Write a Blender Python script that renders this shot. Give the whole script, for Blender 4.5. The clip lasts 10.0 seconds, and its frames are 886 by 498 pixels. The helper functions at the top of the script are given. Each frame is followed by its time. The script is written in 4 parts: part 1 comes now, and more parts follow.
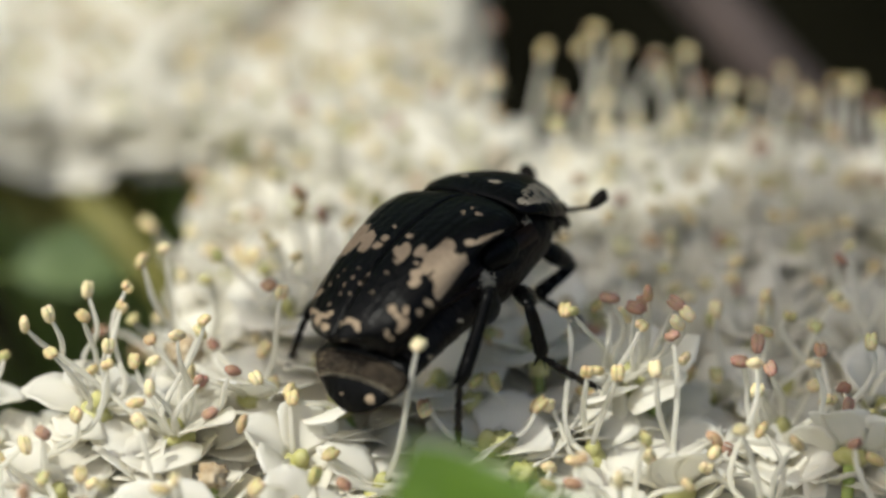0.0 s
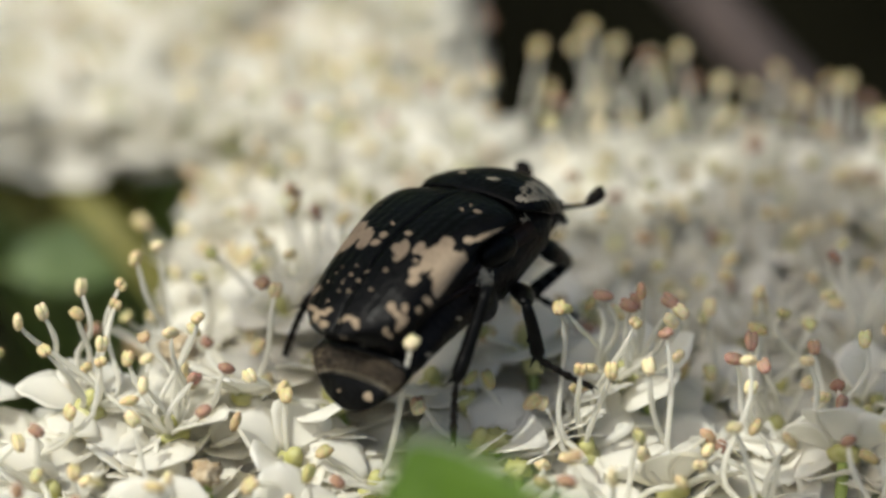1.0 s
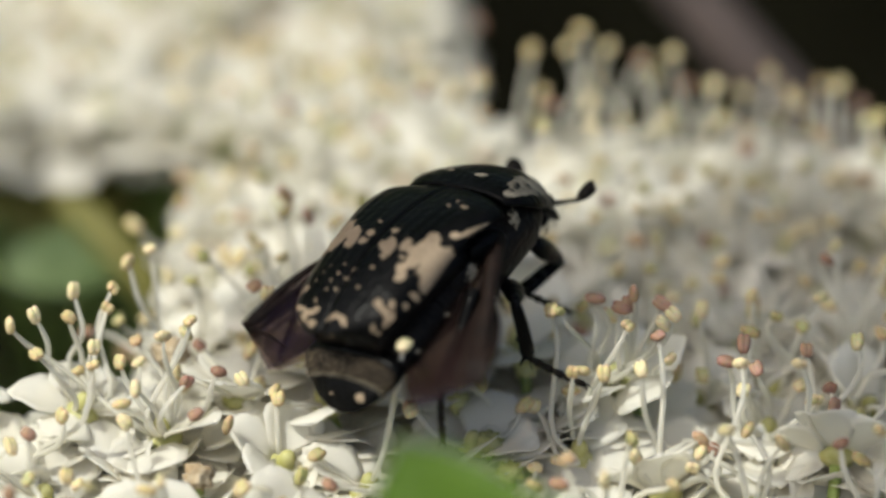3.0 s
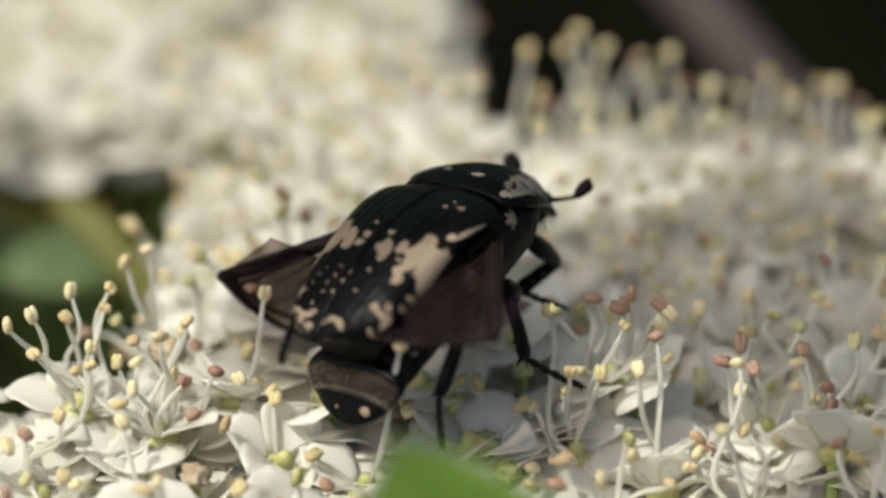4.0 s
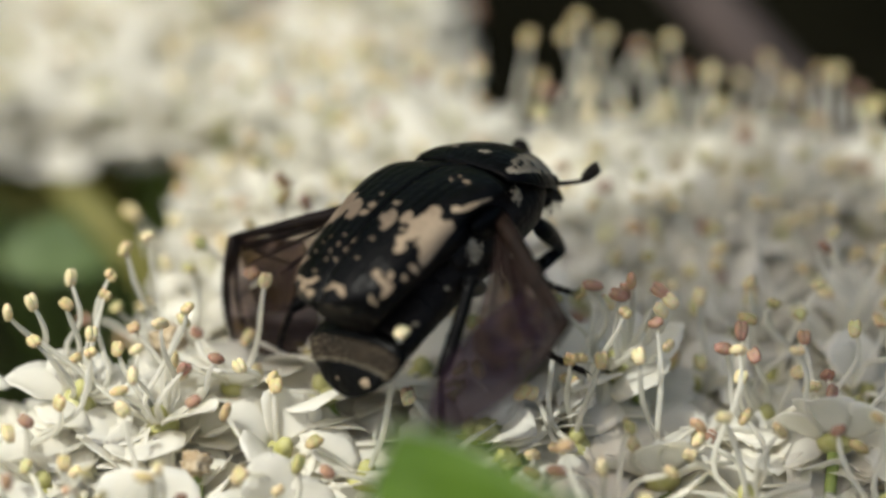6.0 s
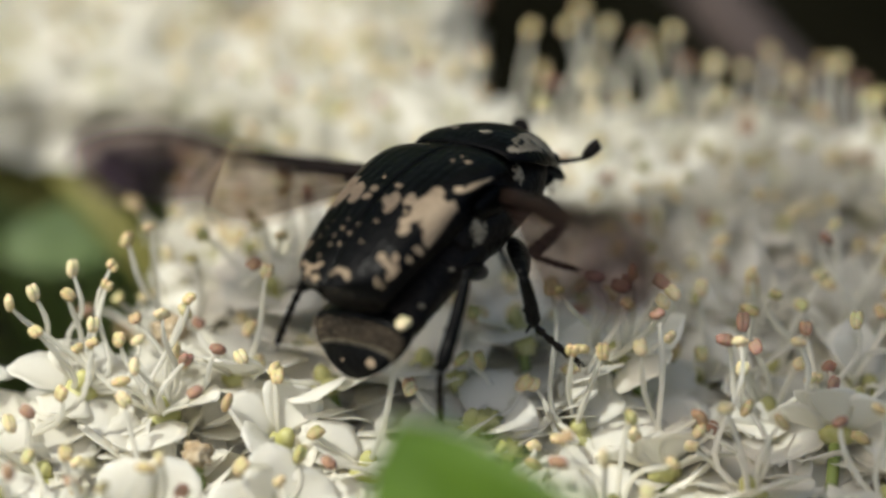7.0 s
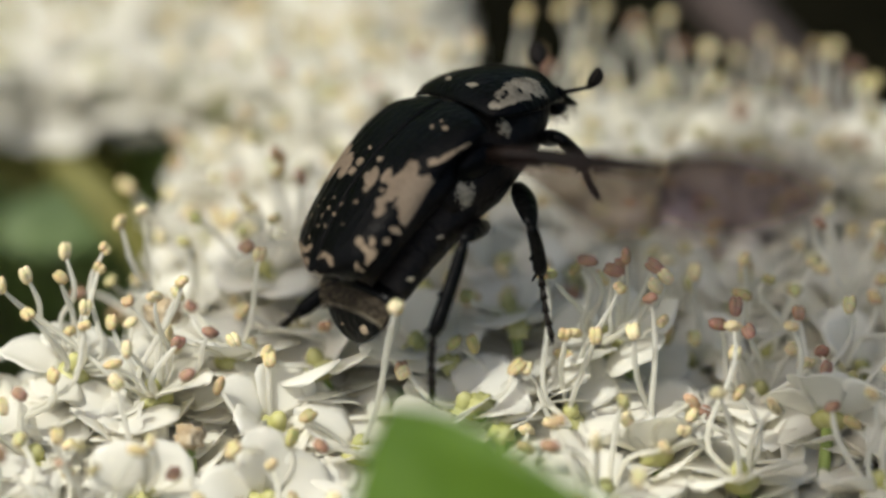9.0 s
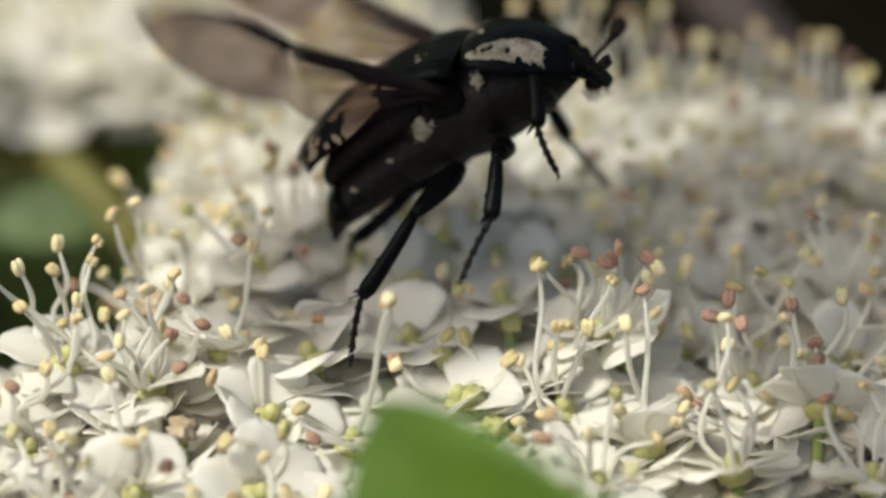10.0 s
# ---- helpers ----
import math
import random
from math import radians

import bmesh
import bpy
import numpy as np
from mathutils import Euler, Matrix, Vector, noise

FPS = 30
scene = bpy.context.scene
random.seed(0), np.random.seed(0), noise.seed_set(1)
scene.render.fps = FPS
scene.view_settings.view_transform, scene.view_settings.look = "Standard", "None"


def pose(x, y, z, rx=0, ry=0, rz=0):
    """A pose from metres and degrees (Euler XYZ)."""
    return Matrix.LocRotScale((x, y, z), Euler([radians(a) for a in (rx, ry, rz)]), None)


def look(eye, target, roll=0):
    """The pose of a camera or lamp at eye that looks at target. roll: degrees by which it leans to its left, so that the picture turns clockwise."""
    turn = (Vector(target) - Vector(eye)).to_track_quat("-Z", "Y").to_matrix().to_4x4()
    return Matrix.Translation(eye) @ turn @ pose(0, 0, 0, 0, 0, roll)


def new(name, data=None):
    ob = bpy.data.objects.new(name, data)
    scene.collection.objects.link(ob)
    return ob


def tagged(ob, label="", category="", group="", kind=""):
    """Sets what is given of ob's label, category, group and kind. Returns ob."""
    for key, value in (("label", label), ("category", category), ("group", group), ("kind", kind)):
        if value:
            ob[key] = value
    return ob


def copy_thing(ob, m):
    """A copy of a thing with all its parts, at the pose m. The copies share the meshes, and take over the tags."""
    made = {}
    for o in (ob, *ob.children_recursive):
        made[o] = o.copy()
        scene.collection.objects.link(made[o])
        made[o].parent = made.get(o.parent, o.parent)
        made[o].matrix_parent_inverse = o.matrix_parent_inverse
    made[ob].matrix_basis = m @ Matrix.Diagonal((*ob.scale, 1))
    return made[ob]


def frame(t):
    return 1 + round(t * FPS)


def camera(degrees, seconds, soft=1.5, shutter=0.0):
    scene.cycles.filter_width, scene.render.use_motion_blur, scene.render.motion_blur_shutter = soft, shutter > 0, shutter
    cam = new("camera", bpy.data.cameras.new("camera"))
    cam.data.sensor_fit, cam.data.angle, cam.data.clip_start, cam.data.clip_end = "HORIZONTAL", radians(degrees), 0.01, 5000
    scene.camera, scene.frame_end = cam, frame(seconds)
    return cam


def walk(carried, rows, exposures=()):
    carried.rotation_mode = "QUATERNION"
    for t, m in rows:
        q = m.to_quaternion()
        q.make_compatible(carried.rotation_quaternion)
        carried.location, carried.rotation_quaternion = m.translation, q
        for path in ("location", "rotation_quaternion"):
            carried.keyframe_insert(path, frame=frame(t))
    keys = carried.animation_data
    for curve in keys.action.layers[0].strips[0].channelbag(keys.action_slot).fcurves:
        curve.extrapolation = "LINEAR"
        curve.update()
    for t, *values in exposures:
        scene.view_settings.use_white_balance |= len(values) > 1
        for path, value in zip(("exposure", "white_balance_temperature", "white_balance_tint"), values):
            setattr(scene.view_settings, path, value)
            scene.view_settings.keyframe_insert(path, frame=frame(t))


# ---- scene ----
cam = camera(12.0, 10.0, soft=2.8, shutter=0.5)
cam.data.dof.use_dof = True
cam.data.dof.focus_distance = 0.168
cam.data.dof.aperture_fstop = 18.5
CAMERA_ROWS = [
    (0.0, pose(0.000000, -0.151471, 0.080178, 63.0000, -0.0000, 0.0000)),
    (0.5, pose(0.000046, -0.151471, 0.080133, 62.9883, 0.0081, -0.0407)),
    (1.0, pose(0.000072, -0.151471, 0.080106, 62.9887, -0.0094, -0.0653)),
    (1.5, pose(0.000098, -0.151471, 0.080081, 63.0003, 0.0118, -0.1047)),
    (2.0, pose(0.000103, -0.151471, 0.080076, 63.0173, 0.0454, -0.1357)),
    (2.5, pose(0.000120, -0.151471, 0.080058, 63.0371, 0.0217, -0.1477)),
    (4.0, pose(0.000186, -0.151471, 0.079992, 63.0614, 0.0141, -0.1947)),
    (4.5, pose(0.000186, -0.151471, 0.079992, 63.0379, 0.0330, -0.2090)),
    (5.0, pose(0.000191, -0.151471, 0.079988, 63.0007, 0.0396, -0.2109)),
    (5.5, pose(0.000202, -0.151471, 0.079977, 62.9509, 0.0184, -0.1932)),
    (7.0, pose(0.000288, -0.151471, 0.079890, 62.7946, -0.0326, -0.1006)),
    (7.5, pose(0.000333, -0.151471, 0.079845, 62.7453, -0.0859, -0.0558)),
    (8.0, pose(0.000384, -0.151471, 0.079794, 62.7047, -0.0739, -0.0610)),
    (8.5, pose(0.000430, -0.151471, 0.079749, 62.6691, -0.1501, -0.0387)),
    (9.0, pose(0.000489, -0.151471, 0.079689, 62.6329, -0.1860, -0.0539)),
    (9.5, pose(0.000544, -0.151471, 0.079634, 62.5995, -0.1904, -0.0918)),
    (10.0, pose(0.000604, -0.151471, 0.079574, 62.5613, -0.1674, -0.1318)),
]
walk(cam, CAMERA_ROWS, [(0.0, 0.25, 6600, 3), (10.0, 0.25, 6600, 3)])

BODY_ROWS = [
    (0.0, 0.88, 0.00, 5.32, 49.8, 8.9, -9.3),
    (0.5, 0.96, -0.12, 5.39, 50.2, 8.7, -9.1),
    (1.0, 1.05, -0.25, 5.47, 50.2, 8.8, -8.6),
    (1.5, 1.03, -0.35, 5.58, 50.5, 8.8, -9.2),
    (2.0, 0.98, -0.45, 5.74, 49.8, 8.5, -10.2),
    (2.5, 0.92, -0.55, 5.88, 49.9, 8.6, -10.8),
    (4.0, 0.87, -0.67, 5.96, 49.5, 10.6, -9.6),
    (4.5, 0.97, -0.65, 6.20, 49.9, 8.2, -9.2),
    (5.0, 1.12, -0.67, 6.31, 48.6, 6.9, -8.9),
    (5.5, 1.12, -0.70, 6.39, 48.3, 7.2, -9.6),
    (7.0, 1.08, -0.53, 6.81, 49.7, 8.6, -11.7),
    (7.5, 1.02, -0.36, 7.09, 51.9, 10.0, -10.8),
    (8.0, 1.05, -0.28, 7.10, 53.0, 13.6, -11.0),
    (8.5, 1.10, -0.10, 7.26, 52.4, 19.2, -11.8),
    (9.0, 0.95, 0.32, 7.63, 41.0, 24.4, -13.1),
    (9.5, 1.26, 0.92, 8.22, 21.4, 23.2, -7.0),
    (9.8, 1.55, 3.77, 7.62, -6.2, 29.7, -4.9),
    (10.0, 2.05, 4.25, 8.18, -6.4, 27.5, -9.9),
]
HIND_RIGHT = [
    (0, (-3.03, -3.3, -1.6), (-5.28, -2.98, -4.4), (-5.5, -2.41, -6.72)),
    (2.5, (-3.24, -3.33, -1.74), (-5.62, -2.96, -4.42), (-5.77, -2.37, -6.74)),
    (4.5, (-3.51, -3.47, -2.08), (-5.91, -3.16, -4.74), (-5.8, -2.52, -7.05)),
    (5.5, (-3.54, -3.47, -2.1), (-5.87, -3.26, -4.84), (-5.88, -2.61, -7.15)),
    (7, (-4.1, -3.27, -2.55), (-6.51, -3.19, -5.22), (-6.31, -2.28, -7.43)),
    (8, (-4.22, -3.17, -2.61), (-6.73, -3.1, -5.19), (-6.36, -2.0, -7.29)),
    (8.5, (-4.06, -3.25, -2.46), (-6.79, -3.17, -4.8), (-7.28, -2.66, -7.1)),
    (9, (-3.73, -3.67, -2.58), (-6.71, -3.73, -4.59), (-7.81, -3.34, -6.69)),
    (9.5, (-3.28, -4.18, -3.02), (-6.37, -4.63, -4.82), (-7.75, -5.18, -6.71)),
    (10, (-3.4, -4.25, -4.43), (-6.23, -5.47, -6.29), (-7.43, -6.3, -8.19)),
]
MID_RIGHT = [
    (0, (-1.56, -3.54, -3.04), (-1.34, -3.36, -5.43), (-0.08, -4.36, -7.21)),
    (2.5, (-1.64, -3.5, -3.12), (-1.66, -3.47, -5.52), (-0.36, -4.53, -7.23)),
    (4.5, (-1.7, -3.49, -3.27), (-1.58, -3.36, -5.66), (-0.36, -4.44, -7.42)),
    (5.5, (-1.7, -3.54, -3.5), (-1.49, -3.43, -5.89), (-0.09, -4.37, -7.59)),
    (7, (-1.74, -3.52, -3.92), (-1.36, -3.01, -6.23), (-0.3, -3.6, -8.3)),
    (8, (-1.79, -3.46, -3.9), (-1.69, -3.24, -6.28), (-1.12, -3.02, -8.61)),
    (8.5, (-1.8, -3.46, -3.76), (-1.91, -3.22, -6.14), (-2.0, -3.0, -8.53)),
    (9, (-1.27, -3.88, -3.92), (-1.56, -3.16, -6.19), (-2.81, -3.83, -8.13)),
    (9.5, (-0.52, -4.17, -3.37), (-1.35, -4.4, -5.61), (-2.66, -4.12, -7.6)),
    (10, (0.41, -4.29, -3.65), (-0.34, -5.82, -5.34), (-2.05, -6.65, -6.8)),
]
FRONT_RIGHT = [
    (0, (4.0, -0.63, -4.97), (2.04, -0.33, -5.27), (2.67, -1.58, -6.4)),
    (2.5, (3.96, -0.58, -5.0), (2.06, -0.14, -5.39), (2.65, -1.52, -6.37)),
    (4.5, (3.76, -0.67, -5.2), (1.81, -0.27, -5.38), (2.66, -1.51, -6.37)),
    (5.5, (3.71, -0.67, -5.25), (1.74, -0.33, -5.43), (2.72, -1.49, -6.39)),
    (7, (3.81, -0.52, -5.13), (1.83, -0.45, -5.4), (2.85, -1.5, -6.44)),
    (8, (3.76, -0.75, -5.22), (2.31, -0.65, -6.59), (3.49, -1.96, -6.92)),
    (8.5, (3.96, -0.6, -5.01), (2.52, -1.89, -5.53), (2.97, -1.08, -7.07)),
    (9, (1.72, -3.36, -2.36), (2.28, -2.76, -4.18), (2.36, -2.37, -5.93)),
    (9.5, (1.77, -2.89, -1.61), (1.92, -2.79, -3.6), (2.08, -3.52, -5.23)),
    (10, (2.62, -2.94, -1.66), (2.31, -4.22, -3.17), (2.32, -4.52, -4.94)),
]
HIND_LEFT = [
    (0, (-1.62, 4.23, -2.32), (-4.36, 5.41, -3.73), (-5.06, 6.28, -5.63)),
    (2.5, (-1.21, 4.3, -2.54), (-3.75, 5.93, -3.88), (-4.57, 6.79, -5.73)),
    (4.5, (-1.45, 4.55, -3.07), (-3.95, 6.04, -4.63), (-4.38, 7.04, -6.54)),
    (5.5, (-1.75, 4.64, -3.36), (-4.21, 6.19, -4.92), (-4.54, 7.22, -6.83)),
    (7, (-1.43, 4.57, -3.14), (-3.88, 6.15, -4.69), (-5.39, 6.52, -6.25)),
    (8, (-1.57, 4.59, -3.2), (-4.13, 5.84, -4.87), (-5.84, 6.41, -6.14)),
    (8.5, (-2.05, 4.53, -2.97), (-4.74, 5.49, -4.62), (-6.62, 6.26, -5.46)),
    (9, (-4.87, 2.6, -4.1), (-7.68, 4.19, -4.8), (-7.92, 6.09, -5.87)),
    (9.5, (-5.05, 1.52, -4.56), (-7.77, 2.64, -6.05), (-8.0, 4.43, -7.31)),
    (10, (-4.04, -1.01, -4.19), (-7.14, -0.59, -5.25), (-8.14, 1.18, -6.09)),
]
MID_LEFT = [
    (0, (0.53, 4.27, -3.51), (0.77, 4.46, -5.89), (1.23, 5.04, -8.17)),
    (2.5, (0.53, 4.27, -3.51), (0.77, 4.46, -5.89), (1.23, 5.04, -8.17)),
    (4.5, (0.53, 4.27, -3.51), (0.77, 4.46, -5.89), (1.23, 5.04, -8.17)),
    (5.5, (0.53, 4.27, -3.51), (0.77, 4.46, -5.89), (1.23, 5.04, -8.17)),
    (7, (0.53, 4.27, -3.51), (0.77, 4.46, -5.89), (1.23, 5.04, -8.17)),
    (8, (0.53, 4.27, -3.51), (0.77, 4.46, -5.89), (1.23, 5.04, -8.17)),
    (8.5, (0.53, 4.27, -3.51), (0.77, 4.46, -5.89), (1.23, 5.04, -8.17)),
    (9, (0.53, 4.27, -3.51), (0.77, 4.46, -5.89), (1.23, 5.04, -8.17)),
    (9.5, (0.53, 4.27, -3.51), (0.77, 4.46, -5.89), (1.23, 5.04, -8.17)),
    (10, (0.53, 4.27, -3.51), (0.77, 4.46, -5.89), (1.23, 5.04, -8.17)),
]
FRONT_LEFT = [
    (0, (3.86, 2.77, -4.14), (3.47, 2.91, -6.10), (3.86, 3.02, -7.86)),
    (2.5, (3.86, 2.77, -4.14), (3.47, 2.91, -6.10), (3.86, 3.02, -7.86)),
    (4.5, (3.86, 2.77, -4.14), (3.47, 2.91, -6.10), (3.86, 3.02, -7.86)),
    (5.5, (3.86, 2.77, -4.14), (3.47, 2.91, -6.10), (3.86, 3.02, -7.86)),
    (7, (3.86, 2.77, -4.14), (3.47, 2.91, -6.10), (3.86, 3.02, -7.86)),
    (8, (3.86, 2.77, -4.14), (3.47, 2.91, -6.10), (3.86, 3.02, -7.86)),
    (8.5, (3.86, 2.77, -4.14), (3.47, 2.91, -6.10), (3.86, 3.02, -7.86)),
    (9, (2.90, 3.20, -3.50), (2.40, 4.20, -5.10), (2.30, 5.00, -6.60)),
    (9.5, (2.00, 3.40, -2.50), (1.00, 4.60, -3.70), (0.50, 5.50, -4.90)),
    (10, (2.00, 3.40, -2.50), (1.00, 4.60, -3.70), (0.50, 5.50, -4.90)),
]
MM = 0.001
SIZE = 0.00109           # one unit of the beetle's plan, in metres


# ---- light ----
SUN_FROM = Vector((-0.47, -0.28, 0.84)).normalized()
world = bpy.data.worlds.new("sky")
scene.world = world
world.use_nodes = True
sky = world.node_tree.nodes.new("ShaderNodeTexSky")
sky.sky_type, sky.sun_disc = "NISHITA", False
sky.sun_elevation = math.asin(SUN_FROM.z)
sky.sun_rotation = math.atan2(SUN_FROM.x, SUN_FROM.y)
sky.air_density, sky.dust_density, sky.ozone_density = 0.7, 4.0, 0.6
back = world.node_tree.nodes["Background"]
back.inputs["Strength"].default_value = 0.15
world.node_tree.links.new(sky.outputs["Color"], back.inputs["Color"])
sun = new("sun", bpy.data.lights.new("sun", "SUN"))
sun.data.energy, sun.data.angle, sun.data.color = 2.65, radians(0.6), (1.0, 0.975, 0.935)
sun.matrix_world = look(SUN_FROM * 2, (0, 0, 0))


# ---- materials ----
def shader(name):
    m = bpy.data.materials.new(name)
    m.use_nodes = True
    t = m.node_tree
    return m, t.nodes, t.links, t.nodes["Principled BSDF"]


def surface(name, low, high, rough=0.5, scale=800.0, bump=0.0, fine=4000.0, spec=0.5, metal=0.0, through_light=0.0, through_colour=None):
    """Two scales of colour variation, fine relief and, for thin tissue, light coming through."""
    m, n, l, b = shader(name)
    co = n.new("ShaderNodeTexCoord")
    big = n.new("ShaderNodeTexNoise")
    big.inputs["Scale"].default_value, big.inputs["Detail"].default_value = scale, 4
    small = n.new("ShaderNodeTexNoise")
    small.inputs["Scale"].default_value, small.inputs["Detail"].default_value = fine, 3
    info = n.new("ShaderNodeObjectInfo")
    for tex in (big, small):
        l.new(co.outputs["Object"], tex.inputs["Vector"])
    mean = n.new("ShaderNodeMath")
    mean.operation = "MULTIPLY_ADD"
    mean.inputs[1].default_value, mean.inputs[2].default_value = 0.35, 0.0
    l.new(small.outputs["Fac"], mean.inputs[0])
    add = n.new("ShaderNodeMath")
    add.operation = "MULTIPLY_ADD"
    add.inputs[1].default_value = 0.65
    l.new(big.outputs["Fac"], add.inputs[0])
    l.new(mean.outputs[0], add.inputs[2])
    ramp = n.new("ShaderNodeValToRGB")
    ramp.color_ramp.elements[0].position, ramp.color_ramp.elements[1].position = 0.35, 0.65
    ramp.color_ramp.elements[0].color, ramp.color_ramp.elements[1].color = (*low, 1), (*high, 1)
    l.new(add.outputs[0], ramp.inputs["Fac"])
    hue = n.new("ShaderNodeHueSaturation")
    vary = n.new("ShaderNodeMapRange")
    vary.inputs["To Min"].default_value, vary.inputs["To Max"].default_value = 0.9, 1.06
    l.new(info.outputs["Random"], vary.inputs["Value"])
    l.new(vary.outputs["Result"], hue.inputs["Value"])
    l.new(ramp.outputs["Color"], hue.inputs["Color"])
    l.new(hue.outputs["Color"], b.inputs["Base Color"])
    b.inputs["Roughness"].default_value = rough
    b.inputs["Specular IOR Level"].default_value = spec
    b.inputs["Metallic"].default_value = metal
    if bump:
        bn = n.new("ShaderNodeBump")
        bn.inputs["Strength"].default_value, bn.inputs["Distance"].default_value = bump, 0.0001
        l.new(small.outputs["Fac"], bn.inputs["Height"])
        l.new(bn.outputs["Normal"], b.inputs["Normal"])
    if through_light:
        tr = n.new("ShaderNodeBsdfTranslucent")
        if through_colour:
            tr.inputs["Color"].default_value = (*through_colour, 1)
        else:
            l.new(hue.outputs["Color"], tr.inputs["Color"])
        mix = n.new("ShaderNodeMixShader")
        mix.inputs["Fac"].default_value = through_light
        l.new(b.outputs[0], mix.inputs[1])
        l.new(tr.outputs[0], mix.inputs[2])
        l.new(mix.outputs[0], n["Material Output"].inputs["Surface"])
    return m


def anther_surface(name, stops, rough=0.75):
    """Pollen sacs whose colour differs from sac to sac."""
    m, n, l, b = shader(name)
    info = n.new("ShaderNodeObjectInfo")
    ramp = n.new("ShaderNodeValToRGB")
    ramp.color_ramp.interpolation = "LINEAR"
    while len(ramp.color_ramp.elements) < len(stops):
        ramp.color_ramp.elements.new(0.5)
    for e, (p, c) in zip(ramp.color_ramp.elements, stops):
        e.position, e.color = p, (*c, 1)
    l.new(info.outputs["Random"], ramp.inputs["Fac"])
    tex = n.new("ShaderNodeTexNoise")
    tex.inputs["Scale"].default_value = 6000
    co = n.new("ShaderNodeTexCoord")
    l.new(co.outputs["Object"], tex.inputs["Vector"])
    mul = n.new("ShaderNodeMixRGB")
    mul.blend_type = "OVERLAY"
    mul.inputs["Fac"].default_value = 0.35
    l.new(ramp.outputs["Color"], mul.inputs["Color1"])
    l.new(tex.outputs["Color"], mul.inputs["Color2"])
    l.new(mul.outputs["Color"], b.inputs["Base Color"])
    bn = n.new("ShaderNodeBump")
    bn.inputs["Strength"].default_value, bn.inputs["Distance"].default_value = 0.6, 0.00008
    l.new(tex.outputs["Fac"], bn.inputs["Height"])
    l.new(bn.outputs["Normal"], b.inputs["Normal"])
    b.inputs["Roughness"].default_value = rough
    return m


def membrane(name, colour, clear, tint, rough=0.3, sheen=(1.0, 0.9, 0.85)):
    m, n, l, b = shader(name)
    tex = n.new("ShaderNodeTexNoise")
    tex.inputs["Scale"].default_value, tex.inputs["Detail"].default_value = 500, 5
    co = n.new("ShaderNodeTexCoord")
    l.new(co.outputs["Object"], tex.inputs["Vector"])
    ramp = n.new("ShaderNodeValToRGB")
    ramp.color_ramp.elements[0].position, ramp.color_ramp.elements[1].position = 0.35, 0.7
    ramp.color_ramp.elements[0].color = (*colour, 1)
    ramp.color_ramp.elements[1].color = (colour[0] * 1.8, colour[1] * 1.5, colour[2] * 1.6, 1)
    l.new(tex.outputs["Fac"], ramp.inputs["Fac"])
    l.new(ramp.outputs["Color"], b.inputs["Base Color"])
    b.inputs["Roughness"].default_value = rough
    b.inputs["Specular IOR Level"].default_value = 0.25
    b.inputs["Specular Tint"].default_value = (*sheen, 1)
    tp = n.new("ShaderNodeBsdfTransparent")
    tp.inputs["Color"].default_value = (*tint, 1)
    mix = n.new("ShaderNodeMixShader")
    mix.inputs["Fac"].default_value = clear
    l.new(b.outputs[0], mix.inputs[1])
    l.new(tp.outputs[0], mix.inputs[2])
    l.new(mix.outputs[0], n["Material Output"].inputs["Surface"])
    return m


PETAL = surface("petal", (0.91, 0.89, 0.82), (0.95, 0.94, 0.89), 0.6, 500, 0.10, 3500, 0.15, 0, 0.56, (0.96, 0.935, 0.85))
FILAMENT = surface("filament", (0.86, 0.84, 0.75), (0.92, 0.90, 0.83), 0.5, 500, 0, 3000, 0.3, 0, 0.64)
ANTHER = anther_surface("anther", [(0.0, (0.56, 0.44, 0.22)), (0.4, (0.68, 0.58, 0.34)), (0.68, (0.40, 0.37, 0.15)), (0.85, (0.48, 0.32, 0.18)), (1.0, (0.32, 0.17, 0.12))])
ANTHER_YELLOW = anther_surface("anther_yellow", [(0.0, (0.60, 0.46, 0.22)), (1.0, (0.70, 0.60, 0.36))])
ANTHER_BROWN = anther_surface("anther_brown", [(0.0, (0.28, 0.15, 0.10)), (1.0, (0.38, 0.23, 0.16))])
OVARY = surface("ovary", (0.45, 0.44, 0.14), (0.62, 0.60, 0.30), 0.5, 600, 0.2, 3000, 0.4, 0, 0.2)
STALK = surface("stalk", (0.16, 0.24, 0.05), (0.28, 0.34, 0.10), 0.5, 300, 0.2, 3000)
LEAF = surface("leaf", (0.088, 0.165, 0.018), (0.135, 0.235, 0.028), 0.45, 120, 0.3, 900, 0.35, 0, 0.45, (0.30, 0.41, 0.05))
LEAF_OLIVE = surface("leaf_olive", (0.20, 0.19, 0.045), (0.29, 0.275, 0.075), 0.5, 120, 0.3, 900, 0.4, 0, 0.45)
LEAF_DULL = surface("leaf_dull", (0.10, 0.16, 0.05), (0.17, 0.24, 0.085), 0.5, 120, 0.3, 900, 0.4, 0, 0.45)
BARK = surface("bark", (0.05, 0.037, 0.032), (0.10, 0.073, 0.063), 0.8, 60, 0.6, 400)
# darker than bare soil: part of the background shade is in this colour
SHADED_SOIL = surface("soil", (0.006, 0.006, 0.004), (0.016, 0.014, 0.008), 0.95, 6, 0.0, 60, 0.0)
SHELL = surface("shell", (0.0015, 0.0015, 0.0015), (0.004, 0.004, 0.004), 0.33, 900, 0.7, 2900, 0.075)
SHELL_DULL = surface("shell_dull", (0.0025, 0.0022, 0.002), (0.015, 0.011, 0.008), 0.5, 700, 0.9, 3500, 0.14)
